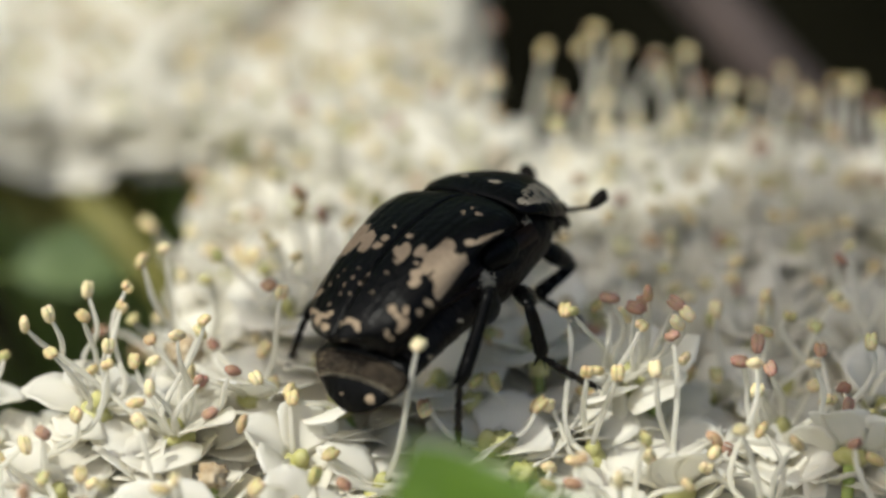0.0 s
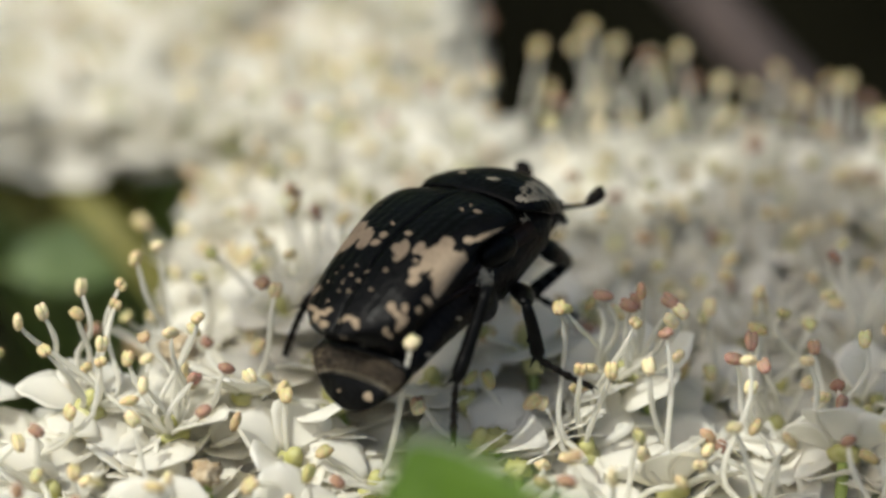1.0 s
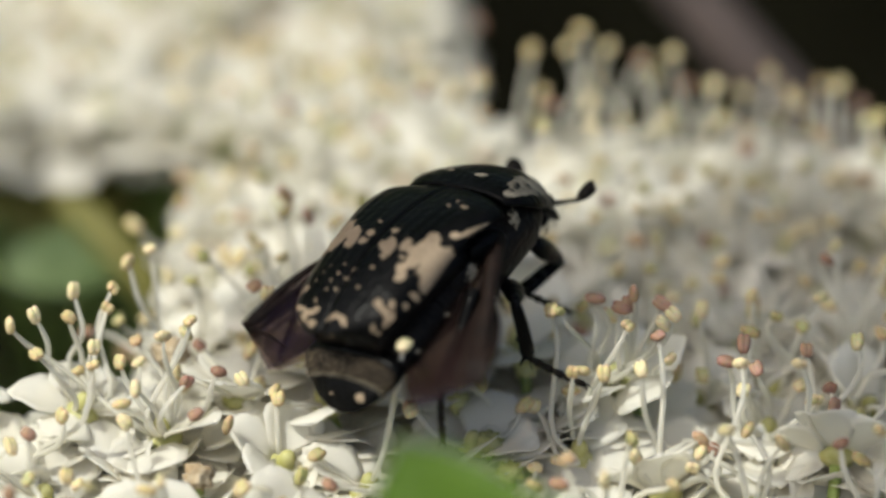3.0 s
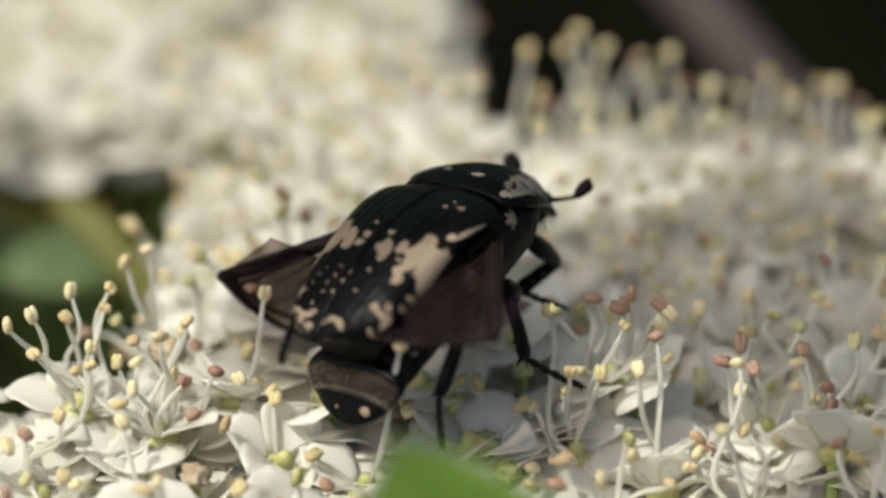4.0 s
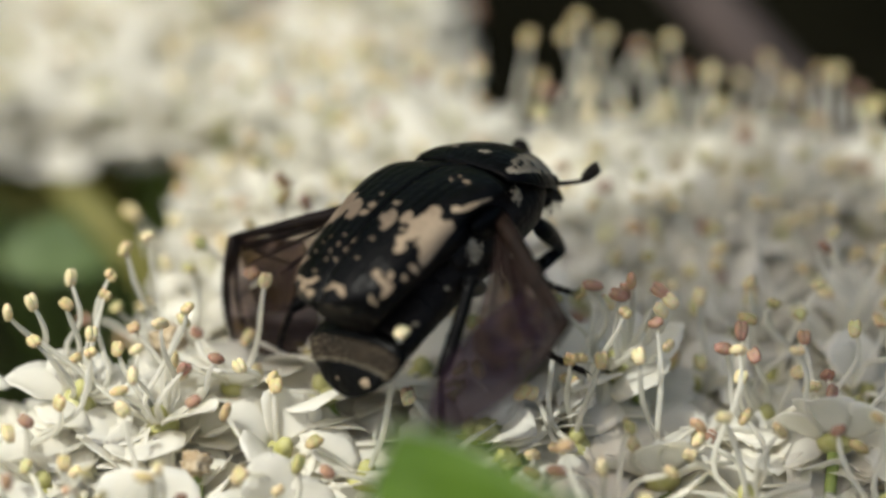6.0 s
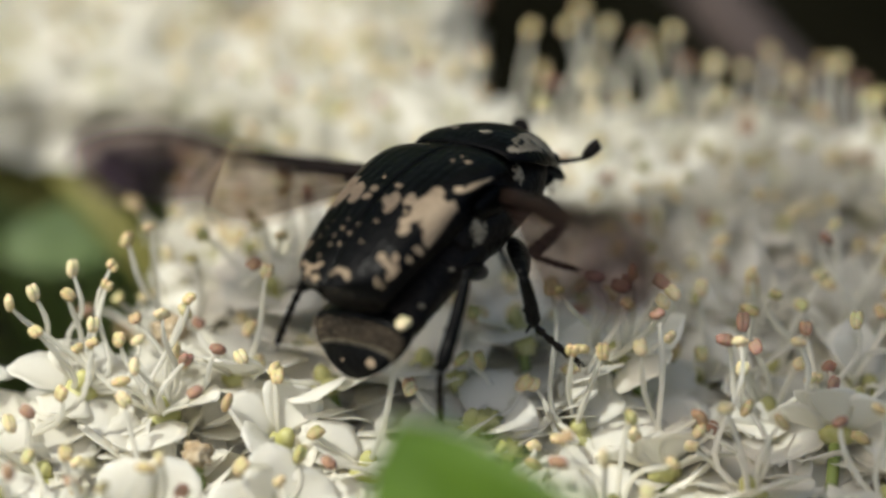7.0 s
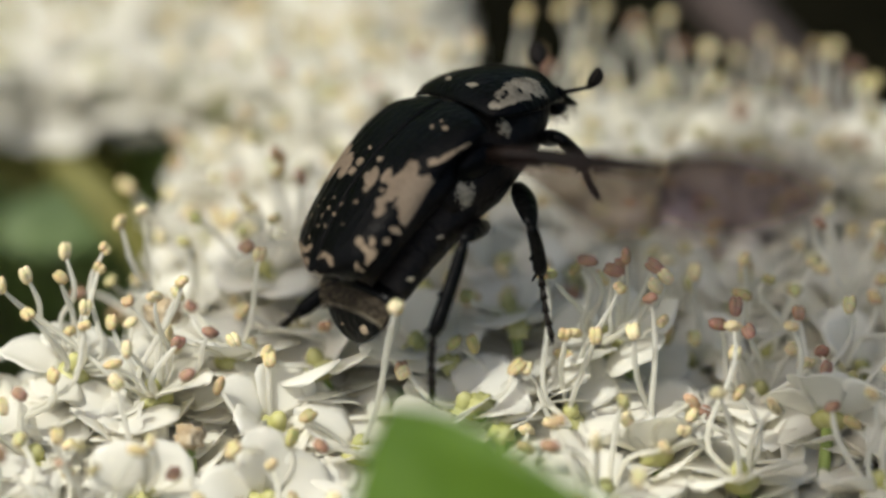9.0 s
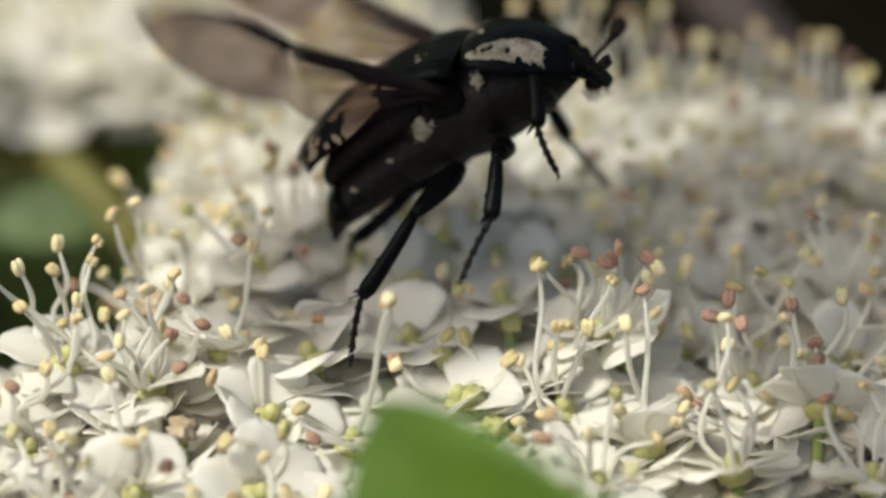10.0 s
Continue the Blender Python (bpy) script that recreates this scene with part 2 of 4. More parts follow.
CREAM = surface("cream", (0.215, 0.16, 0.108), (0.31, 0.24, 0.165), 0.85, 900, 0.4, 5000, 0.2)
PALE = surface("pale_scale", (0.10, 0.085, 0.06), (0.40, 0.35, 0.26), 0.85, 1500, 0.4, 5000, 0.2)
FUZZ = surface("brown_fuzz", (0.007, 0.005, 0.0035), (0.036, 0.026, 0.016), 0.8, 1600, 0.8, 9000, 0.2)
HAIR = surface("hair", (0.09, 0.068, 0.04), (0.18, 0.14, 0.085), 0.7, 900)
WING = membrane("wing_membrane", (0.016, 0.010, 0.009), 0.73, (0.91, 0.85, 0.80), 0.4)
WING_DARK = membrane("wing_tip_membrane", (0.012, 0.008, 0.012), 0.68, (0.82, 0.75, 0.73), 0.30, (0.80, 0.66, 1.0))
VEIN = surface("vein", (0.006, 0.004, 0.003), (0.018, 0.010, 0.007), 0.5, 900, 0, 4000, 0.15)
WITHER = surface("withered", (0.30, 0.20, 0.10), (0.62, 0.53, 0.38), 0.85, 900, 0.6, 3500, 0.2)


# ---- mesh helpers ----
def mesh_of(name, bm, materials):
    bm.normal_update()
    me = bpy.data.meshes.new(name)
    bm.to_mesh(me)
    bm.free()
    for m in materials if isinstance(materials, (list, tuple)) else [materials]:
        me.materials.append(m)
    me.polygons.foreach_set("use_smooth", [True] * len(me.polygons))
    return me


def part(name, bm, material, parent, label=""):
    ob = new(name, bm if isinstance(bm, bpy.types.Mesh) else mesh_of(name, bm, material))
    ob.parent = parent
    return tagged(ob, label)


def tube(bm, path, radii, sides=8, squash=1.0, material=0):
    """A tube along a path, with a radius at each point and rounded ends."""
    path = [Vector(p) for p in path]
    rings, side = [], None
    for i, p in enumerate(path):
        d = (path[min(i + 1, len(path) - 1)] - path[max(i - 1, 0)]).normalized()
        if side is None:
            side = d.orthogonal().normalized()
        side = (side - d * side.dot(d)).normalized()
        other = d.cross(side)
        rings.append([bm.verts.new(p + (side * math.cos(a) + other * math.sin(a) * squash) * radii[i])
                      for a in (2 * math.pi * k / sides for k in range(sides))])
    for a, b in zip(rings, rings[1:]):
        for k in range(sides):
            bm.faces.new((a[k], a[(k + 1) % sides], b[(k + 1) % sides], b[k])).material_index = material
    bm.faces.new(rings[0][::-1]).material_index = material
    bm.faces.new(rings[-1]).material_index = material
    return bm


def blob(bm, centre, radii, turn=None, u=10, v=7):
    """An ellipsoid."""
    m = Matrix.Translation(centre) @ (turn or Matrix()) @ Matrix.Diagonal((*radii, 1))
    bmesh.ops.create_uvsphere(bm, u_segments=u, v_segments=v, radius=1, matrix=m)
    return bm


def sheet(bm, grid, thick, material=0):
    """A thin closed sheet through a grid of points, thick along its normals."""
    g = np.array(grid, float)
    du, dv = np.gradient(g, axis=0), np.gradient(g, axis=1)
    nrm = np.cross(du, dv)
    nrm /= np.maximum(np.linalg.norm(nrm, axis=2, keepdims=True), 1e-12)
    nu, nv = g.shape[:2]
    layers = [[[bm.verts.new(Vector(g[i, j] + s * thick / 2 * nrm[i, j])) for j in range(nv)] for i in range(nu)] for s in (1, -1)]
    for i in range(nu - 1):
        for j in range(nv - 1):
            a, b = layers
            bm.faces.new((a[i][j], a[i + 1][j], a[i + 1][j + 1], a[i][j + 1])).material_index = material
            bm.faces.new((b[i][j], b[i][j + 1], b[i + 1][j + 1], b[i + 1][j])).material_index = material
    rim = [(i, 0) for i in range(nu)] + [(nu - 1, j) for j in range(1, nv)] + [(i, nv - 1) for i in range(nu - 2, -1, -1)] + [(0, j) for j in range(nv - 2, 0, -1)]
    for (i, j), (k, q) in zip(rim, rim[1:] + rim[:1]):
        a, b = layers
        bm.faces.new((a[k][q], a[i][j], b[i][j], b[k][q])).material_index = material
    return bm


def loft(bm, rings, sides=28, power=2.2, cap=True, material=0):
    """Rings (x, centre z, half width, half height) along x, with a rounded-box section."""
    made = []
    for x, cz, w, h in rings:
        ring = []
        for k in range(sides):
            a = 2 * math.pi * k / sides
            c, s = math.cos(a), math.sin(a)
            ring.append(bm.verts.new(((x) * SIZE, math.copysign(abs(c) ** (2 / power), c) * w * SIZE,
                                      (cz + math.copysign(abs(s) ** (2 / power), s) * h) * SIZE)))
        made.append(ring)
    for a, b in zip(made, made[1:]):
        for k in range(sides):
            bm.faces.new((a[k], a[(k + 1) % sides], b[(k + 1) % sides], b[k])).material_index = material
    if cap:
        bm.faces.new(made[0][::-1]).material_index = material
        bm.faces.new(made[-1]).material_index = material
    return bm


def smooth_line(xs, ys):
    """A smooth curve through a few stations."""
    xs, ys = np.array(xs, float), np.array(ys, float)
    d = np.gradient(ys, xs)

    def at(x):
        x = np.clip(np.asarray(x, float), xs[0], xs[-1])
        i = np.clip(np.searchsorted(xs, x) - 1, 0, len(xs) - 2)
        h = xs[i + 1] - xs[i]
        f = (x - xs[i]) / h
        return ((2 * f**3 - 3 * f**2 + 1) * ys[i] + (f**3 - 2 * f**2 + f) * h * d[i]
                + (3 * f**2 - 2 * f**3) * ys[i + 1] + (f**3 - f**2) * h * d[i + 1])
    return at


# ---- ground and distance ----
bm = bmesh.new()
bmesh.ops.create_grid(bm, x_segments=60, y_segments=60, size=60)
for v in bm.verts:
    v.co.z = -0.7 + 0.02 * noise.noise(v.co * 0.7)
tagged(new("ground", mesh_of("ground", bm, SHADED_SOIL)), "bare soil under the shrub, darkened in colour to stand for shade", "ground", "", "structure")


def leaf_mesh(name, length, width, bend, fold, material, teeth=0.004):
    bm = bmesh.new()
    nu, nv = 25, 11
    grid = []
    for i in range(nu):
        t = i / (nu - 1)
        w = width / 2 * max(math.sin(math.pi * t ** 0.8), 0.0) ** 0.75 * (1 + teeth * math.sin(t * 60)) + length * 0.002
        row = []
        for j in range(nv):
            s = 2 * j / (nv - 1) - 1
            row.append((length * t, w * s, fold * w * abs(s) - bend * length * t * t + 0.01 * length * math.sin(t * 22 + abs(s) * 4) * abs(s)))
        grid.append(row)
    sheet(bm, grid, length * 0.006)
    return mesh_of(name, bm, material)


def leaf(label, m, length, width, bend, fold, material, name="leaf"):
    ob = new(name)
    ob.matrix_world = m
    part("blade", leaf_mesh("blade", length, width, bend, fold, material), None, ob)
    rib = tube(bmesh.new(), [(length * t, 0, -bend * length * t * t - length * 0.004) for t in np.linspace(-0.25, 0.97, 12)],
               [length * 0.012 * (1.1 - t) for t in np.linspace(0, 0.95, 12)], 6)
    part("midrib", rib, STALK, ob)
    return tagged(ob, label, "leaf", "leaves of the shrub")


# ---- florets ----
def petal_mesh(seed, lift, cup, material=PETAL):
    rnd = random.Random(seed)
    bm = bmesh.new()
    nu, nv, length, width = 8, 7, 2.45 * rnd.uniform(0.85, 1.12), 2.6 * rnd.uniform(0.85, 1.12)
    grid = []
    ph = rnd.uniform(0, 6)
    for i in range(nu):
        t = i / (nu - 1)
        w = (1 + 0.07 * math.sin(11 * t + ph)) * width / 2 * (0.22 + 0.78 * math.sin(math.pi * min(t * 0.92 + 0.03, 1) ** 0.85)) * (1 - 0.75 * max(0, t - 0.86) / 0.14)
        row = []
        for j in range(nv):
            s = 2 * j / (nv - 1) - 1
            z = lift * length * t - 0.55 * length * t ** 2.4 * lift + cup * w * s * s + 0.06 * math.sin(4 * t + 3 * s + ph) + 0.14 * t * noise.noise(Vector((t * 3, s * 2.5, ph * 5)))
            row.append(((0.45 + length * t) * MM, w * s * MM, z * MM))
        grid.append(row)
    sheet(bm, grid, 0.035 * MM)
    return mesh_of("petal", bm, material)


def filament_path(seed, reach, height, curl):
    rnd = random.Random(seed)
    wob, twist = rnd.uniform(-0.9, 0.9), rnd.uniform(0.9, 1.9)
    pts = []
    for i in range(9):
        t = i / 8
        pts.append(Vector(((0.4 + reach * t ** 1.2 + curl * math.sin(math.pi * t) * 0.5) * MM, wob * math.sin(math.pi * t * twist) * MM,
                           (0.1 + height * (t - 0.12 * max(curl, 0) * t ** 4)) * MM)))
    return pts


def filament_mesh(path):
    return mesh_of("stamen", tube(bmesh.new(), path, [0.14 * MM, *[0.118 * MM] * (len(path) - 3), 0.09 * MM, 0.06 * MM], 6), FILAMENT)


def anther_mesh(seed, material):
    rnd = random.Random(seed)
    bm = bmesh.new()
    k = rnd.uniform(0.85, 1.15)
    for side in (-1, 1):
        blob(bm, (0, side * 0.095 * MM, 0.05 * MM), (0.39 * MM * k, 0.19 * MM, 0.2 * MM), pose(0, 0, 0, 0, 0, side * 5), 9, 7)
    return mesh_of("anther", bm, material)


ANTHERS = [anther_mesh(s, ANTHER) for s in range(4)]
ANTHERS_YELLOW = [anther_mesh(s + 9, ANTHER_YELLOW) for s in range(3)]
ANTHERS_BROWN = [anther_mesh(s + 19, ANTHER_BROWN) for s in range(3)]
PETALS = [petal_mesh(s, lift, cup) for s, (lift, cup) in enumerate(((0.35, 0.12), (0.6, 0.18), (0.1, -0.10), (0.85, 0.22), (-0.15, -0.15), (0.5, 0.05)))]


def floret(seed, tall=True, most=4.4):
    """One small five-lobed flower, its stamens and its stalk."""
    rnd = random.Random(seed)
    ob = new("floret")
    tagged(ob, "tiny creamy-white five-petalled viburnum flower with long stamens", "flower", "florets of the flower heads")
    for k in range(5):
        p = part("petal", rnd.choice(PETALS), None, ob)
        p.matrix_basis = pose(0, 0, 0, 0, rnd.uniform(-14, 14), 72 * k + rnd.uniform(-9, 9)) @ Matrix.Translation((0, 0, rnd.uniform(-0.1, 0.1) * MM))
        if not tall and k > 2:
            continue
        a = 72 * k + 36 + rnd.uniform(-14, 14)
        high = rnd.uniform(most / 2, most) if tall else rnd.uniform(0.8, 1.6)
        path = filament_path(seed * 7 + k, rnd.uniform(0.3, 2.6) if tall else rnd.uniform(1.8, 2.8), high, rnd.uniform(-1.0, 1.6))
        st = part("stamen", filament_mesh(path), None, ob)
        st.matrix_basis = pose(0, 0, 0, 0, 0, a)
        an = part("anther", rnd.choice(ANTHERS), None, st)
        an.matrix_basis = Matrix.Translation(path[-1]) @ pose(0, 0, 0, rnd.uniform(-40, 40), rnd.uniform(-80, 30), rnd.uniform(0, 360))
    cup = bmesh.new()
    blob(cup, (0, 0, -0.15 * MM), (0.75 * MM, 0.75 * MM, 0.45 * MM), None, 10, 6)
    blob(cup, (0, 0, 0.35 * MM), (0.38 * MM, 0.38 * MM, 0.5 * MM), None, 8, 6)
    part("ovary", cup, OVARY, ob, "yellow-green ovary")
    bend = rnd.uniform(-0.5, 0.5)
    part("pedicel", tube(bmesh.new(), [(bend * t * t * MM, 0, (-0.4 - 7.5 * t) * MM) for t in (0, 0.3, 0.6, 1)], [0.3 * MM, 0.26 * MM, 0.26 * MM, 0.3 * MM], 6), STALK, ob)
    return ob


def ramp(v, low, high):
    """0 below low, 1 above high, and a smooth rise between."""
    f = min(max((v - low) / (high - low), 0.0), 1.0)
    return f * f * (3 - 2 * f)


def level(x, y):
    """Height of the flower surface, in millimetres."""
    z = -2.4 + 0.7 * noise.noise(Vector((x * 0.11, y * 0.11, 3)))
    if x < -9 and y < 3:
        z -= 0.04 * max(0, -12 - x) + 0.25 * max(0, y + 3)
    if x > 2 and 12 < y < 24:
        z -= 0.16 * max(0, y - 14)
    if y > 24:
        z -= 1.0
    z -= 0.33 * max(0, -2 - y)
    # a hollow among the florets beside the beetle
    start = -1.5 if x < 9 else -4.5
    z -= 2.1 * ramp(x, 4.0, 7.5) * ramp(y, start, start + 3.5) * (1 - ramp(y, 10, 15))
    return z


def in_head(x, y):
    if -16 < y < -1.5:
        return abs(x) < 24
    if -1.5 <= y < 22.0 - 0.12 * max(0, x - 8):
        return -9.2 + 0.8 * math.sin(y * 0.9) < x < 25
    if 21 <= y < 26:
        return -8 < x < 1.5
    return 26 <= y < 62 and -34 < x < 0.2 - 0.05 * (y - 26)


TEMPLATES = [floret(s) for s in range(10)]
SHORT = [floret(s + 40, False) for s in range(4)]
LONG = [floret(s + 60, True, 4.8) for s in range(4)]
# the flank of the head, over the gap
SPOTS = [(-9.6 - 0.5 * math.sin(k * 2.1), 1.5 + 3.1 * (k % 5) + 1.2 * (k // 5), -4.6 - 2.9 * (k // 5)) for k in range(15)]
rnd = random.Random(4)
tries = 0
while tries < 40000 and len(SPOTS) < 520:
    tries += 1
    x, y = rnd.uniform(-34, 25), rnd.uniform(-16, 62)
    gap = 3.5 if y < 0 else 3.05 if y < 24 else 3.9
    if in_head(x, y) and all((x - a) ** 2 + (y - b) ** 2 > gap * gap for a, b, _ in SPOTS):
        SPOTS.append((x, y, level(x, y)))
used = set()
FLORETS = []
for x, y, z in SPOTS:
    lean_x, lean_y = rnd.gauss(0, 13), rnd.gauss(0, 13)
    if x < -6 and y > -1.5 and y < 24:
        lean_y -= 25 * max(0, (-5 - x) / 4)
    if y > 16 and x > 2:
        lean_x -= 3 * (y - 16)
    if y < -1:
        lean_x += 20 * ramp(-y, 1, 4)
    under = abs((x + 0.7) * 0.76 - (y - 0.6) * 0.64) < 4.6 and abs((x + 0.7) * 0.64 + (y - 0.6) * 0.76) < 8.0
    under = under or (-7.5 < x < 4.5 and -12.5 < y < -1)
    foot = min(math.hypot(x - a, y - b) for a, b in ((6.0, -3.3), (4.6, -2.6), (0.5, -7.0), (-6.3, 1.6))) < 2.6
    under = under or foot
    hollow = x > 5 and -2 < y < 13
    low = rnd.random() < (0.12 if hollow or y < 0 else 0.3)
    k = rnd.randrange(4) + 10 if under or low else rnd.randrange(10)
    if (y > 14 and 0 < x or hollow) and not low and not under:
        k = 14 + rnd.randrange(4)
    m = pose(x * MM, y * MM, (z - (1.1 if foot else 0.4 if under else 0.7 if low else rnd.uniform(-0.5, 0.4))) * MM, lean_x, lean_y, rnd.uniform(0, 360))
    src = (TEMPLATES + SHORT + LONG)[k]
    if k not in used:
        used.add(k)
        src.matrix_basis = m
        ob = src
    else:
        ob = copy_thing(src, m)
    FLORETS.append((Vector((x, y, z)) * MM, ob, m))

# single long stamens that stand out
BROWN = [(6.7, -1.2, 1.35), (7.7, -2.0, 1.35), (8.1, -1.5, 1.35), (9.4, -1.6, 1.35), (12.57, -3.01, 0.28), (9.1, -4.4, 1.35), (16.04, -3.69, -1.42), (16.12, -5.31, -1.27), (13.05, -4.27, -0.19), (11.83, -3.67, -0.19), (-8.35, -4.61, -0.12), (-9.19, -6.05, -1.25), (-5.0, 6.4, 1.35), (-15.8, -6.73, -1.75)]
YELLOW = [(7.9, -3.5, 1.35), (9.32, -3.06, 1.22), (9.8, -2.5, 1.35), (8.38, -5.67, 0.57), (9.7, -3.27, -0.29), (5.68, -5.38, 0.24), (6.92, -4.95, 0.01), (-11.5, 3.2, 1.35), (-12.3, 2.1, 1.35), (-12.8, -0.2, 1.35), (-14.4, -0.4, 1.35), (-15.8, -2.5, 1.35), (-16.7, -3.4, 1.35), (-9.5, -3.1, 1.35), (-10.55, -3.72, 0.99), (-13.24, -5.27, 0.52), (-11.54, -5.61, -0.3), (-12.12, -6.0, -0.82), (-14.47, -5.96, -1.31), (-6.5, -0.7, 1.35), (-11.98, -6.63, -1.22), (-13.8, -7.7, -3.48), (-1.02, -2.84, -0.09), (4.9, -2.14, 1.32), (12.3, -5.49, 0.69), (14.57, -5.99, 0.96)]
FAR_YELLOW = [(6.8, 20.5, 3.5), (6.3, 21.5, 2.2), (8.1, 22.5, 1.7), (4.6, 20.5, 2.5), (11.0, 21.5, 1.9), (7.7, 22.5, 0.3), (5.1, 20.5, 0.4), (15.4, 21.5, 0.9), (17.9, 22.5, -0.1), (12.8, 20.5, 0.8), (14.2, 21.5, 0.0)]
FAR_BROWN = [(9.5, 20.5, 2.0), (11.6, 21.5, 0.4), (19.6, 22.5, -1.1)]
BEFORE = [(-0.96, -7.49, 2.61)]
for tips, kinds in ((BROWN + FAR_BROWN, ANTHERS_BROWN), (YELLOW + FAR_YELLOW + BEFORE, ANTHERS_YELLOW)):
    for x, y, z in tips:
        tip = Vector((x, y, z)) * MM
        base, ob, m = min(FLORETS, key=lambda f: ((f[0] - tip).xy.length, f[1].name))
        a, b = Vector((0, 0, 0.1 * MM)), m.inverted() @ tip
        rise = (m.inverted().to_3x3() @ Vector((0, 0, 1))) * 2.2 * MM
        path, bow = [], (rnd.uniform(-2.0, 2.0), rnd.uniform(-1.5, 1.5), rnd.uniform(1, 2))
        for i in range(10):
            t = i / 9
            sway = Vector((bow[0] * math.sin(math.pi * t * bow[2]), bow[1] * math.sin(math.pi * t), 0)) * MM * (1 - t)
            path.append(a * (1 - t) ** 2 + (a * 0.5 + b * 0.5 - rise * 0.15) * 2 * t * (1 - t) + b * t * t + sway)
        st = part("stamen", filament_mesh(path), None, ob)
        an = part("anther", rnd.choice(kinds), None, st)
        an.matrix_basis = Matrix.Translation(b) @ pose(0, 0, 0, rnd.uniform(-40, 40), rnd.uniform(-80, 20), rnd.uniform(0, 360))


# crowded lower petals, too many to tell apart
rnd = random.Random(17)
verts, faces = [], []
for k in range(11600):
    # more of them on the far slope of the hollow
    slope = k > 11000
    x, y = (rnd.uniform(5, 25), rnd.uniform(5, 19)) if slope else (rnd.uniform(-34, 25), rnd.uniform(-16, 62))
    if not in_head(x, y):
        continue
    src = PETALS[k % len(PETALS)]
    m = pose(x * MM, y * MM, (level(x, y) - rnd.uniform(0.2, 1.2) if slope else level(x, y) - rnd.uniform(1.3, 2.9)) * MM, rnd.gauss(16 if y < -2 else 0, 10), rnd.gauss(0, 11), rnd.uniform(0, 360))
    n0 = len(verts)
    verts += [m @ v.co for v in src.vertices]
    faces += [[n0 + i for i in p.vertices] for p in src.polygons]
bed = bpy.data.meshes.new("petal_bed")
bed.from_pydata(verts, [], faces)
bed.materials.append(PETAL)
bed.polygons.foreach_set("use_smooth", [True] * len(bed.polygons))
tagged(new("petal_bed", bed), "crowded creamy-white lower petals of the flower heads", "petals", "", "stuff")


def flower_stem(cx, cy, depth, reach, label):
    ob = new("flowering_shoot")
    ob.location = (cx * MM, cy * MM, depth * MM)
    part("stem", tube(bmesh.new(), [(0, 0, 0), (0.002, 0.004, -0.08), (0.0, 0.02, -0.3), (0, 0.05, -0.72 - depth * MM)], [0.0016, 0.0018, 0.002, 0.003], 10), STALK, ob)
    for (p, f, m) in FLORETS:
        q = p - ob.location
        if abs(q.x) < reach * MM and abs(q.y) < reach * MM and hash((round(p.x * 1e5), round(p.y * 1e5))) % 3 == 0:
            end = q - Vector((0, 0, 5 * MM))
            part("ray", tube(bmesh.new(), [(0, 0, 0), end * 0.5 + Vector((0, 0, 1.5 * MM)), end], [0.0007, 0.0006, 0.0004], 6), STALK, ob)
    return tagged(ob, label, "shoot")


flower_stem(4, 2, -28, 26, "green branching stalks of the white flower head")
flower_stem(-18, 42, -34, 24, "green branching stalks of the flower head behind")


# ---- leaves and branch ----
SLOPE = pose(0, 0, 0, 63)


def leaning(x, y, z, turn, tilt):
    """A pose in millimetres on the slope of the shoot; x turns in the slope's plane."""
    return pose(x * MM, y * MM, z * MM) @ SLOPE @ pose(0, 0, 0, tilt, 0, turn)


leaf("bright green rounded leaf in front of the flowers", leaning(8.0, -34.4, -5.1, 122, -25), 0.0185, 0.0138, 0.12, 0.12, LEAF)
leaf("olive green leaf under the flowers", leaning(-21.7, 27.2, -7.5, -4, -20), 0.0082, 0.0040, 0.1, 0.1, LEAF_OLIVE)
leaf("small dull green leaf below the flowers", leaning(-19.8, 22.3, -9.5, 10, -25), 0.0070, 0.0034, 0.1, 0.1, LEAF_DULL)
leaf("dark green leaf in the shade of the flowers", leaning(-14.4, 30.4, -14.3, 75, -40), 0.0060, 0.0046, 0.1, 0.1, LEAF)
green_stem = tagged(new("green_stem"), "olive green stem leaning below the flower head", "stem")
part("stalk", tube(bmesh.new(), [(-0.0199, 0.0292, -0.0058), (-0.0182, 0.0265, -0.0066), (-0.0151, 0.0235, -0.0081), (-0.0115, 0.0200, -0.0107), (-0.0087, 0.0228, -0.0182), (0.0, 0.0400, -0.72)], [0.0007, 0.0008, 0.0009, 0.0010, 0.0012, 0.003], 10), LEAF_OLIVE, green_stem)
part("bud", blob(bmesh.new(), (-0.0200, 0.0292, -0.0057), (0.0010, 0.0010, 0.0014), None, 10, 8), LEAF_OLIVE, green_stem)
branch = new("branch")
part("stem", tube(bmesh.new(), [(-0.0116, 0.056, 0.03), (0.0044, 0.041, 0.0075), (0.0115, 0.0374, -0.0006), (0.0146, 0.0358, -0.0038), (0.0178, 0.0342, -0.007), (0.0239, 0.0337, -0.0145), (0.0484, 0.06, -0.72)], [0.0013, 0.0014, 0.0014, 0.0015, 0.0015, 0.0017, 0.005], 16), BARK, branch)
for at in ((0.0014, 0.0438, 0.0118), (0.0209, 0.0339, -0.0108)):
    part("knot", blob(bmesh.new(), at, (0.0018, 0.0018, 0.0015), None, 12, 8), BARK, branch)
tagged(branch, "greyish-brown bare branch behind the flowers", "branch")

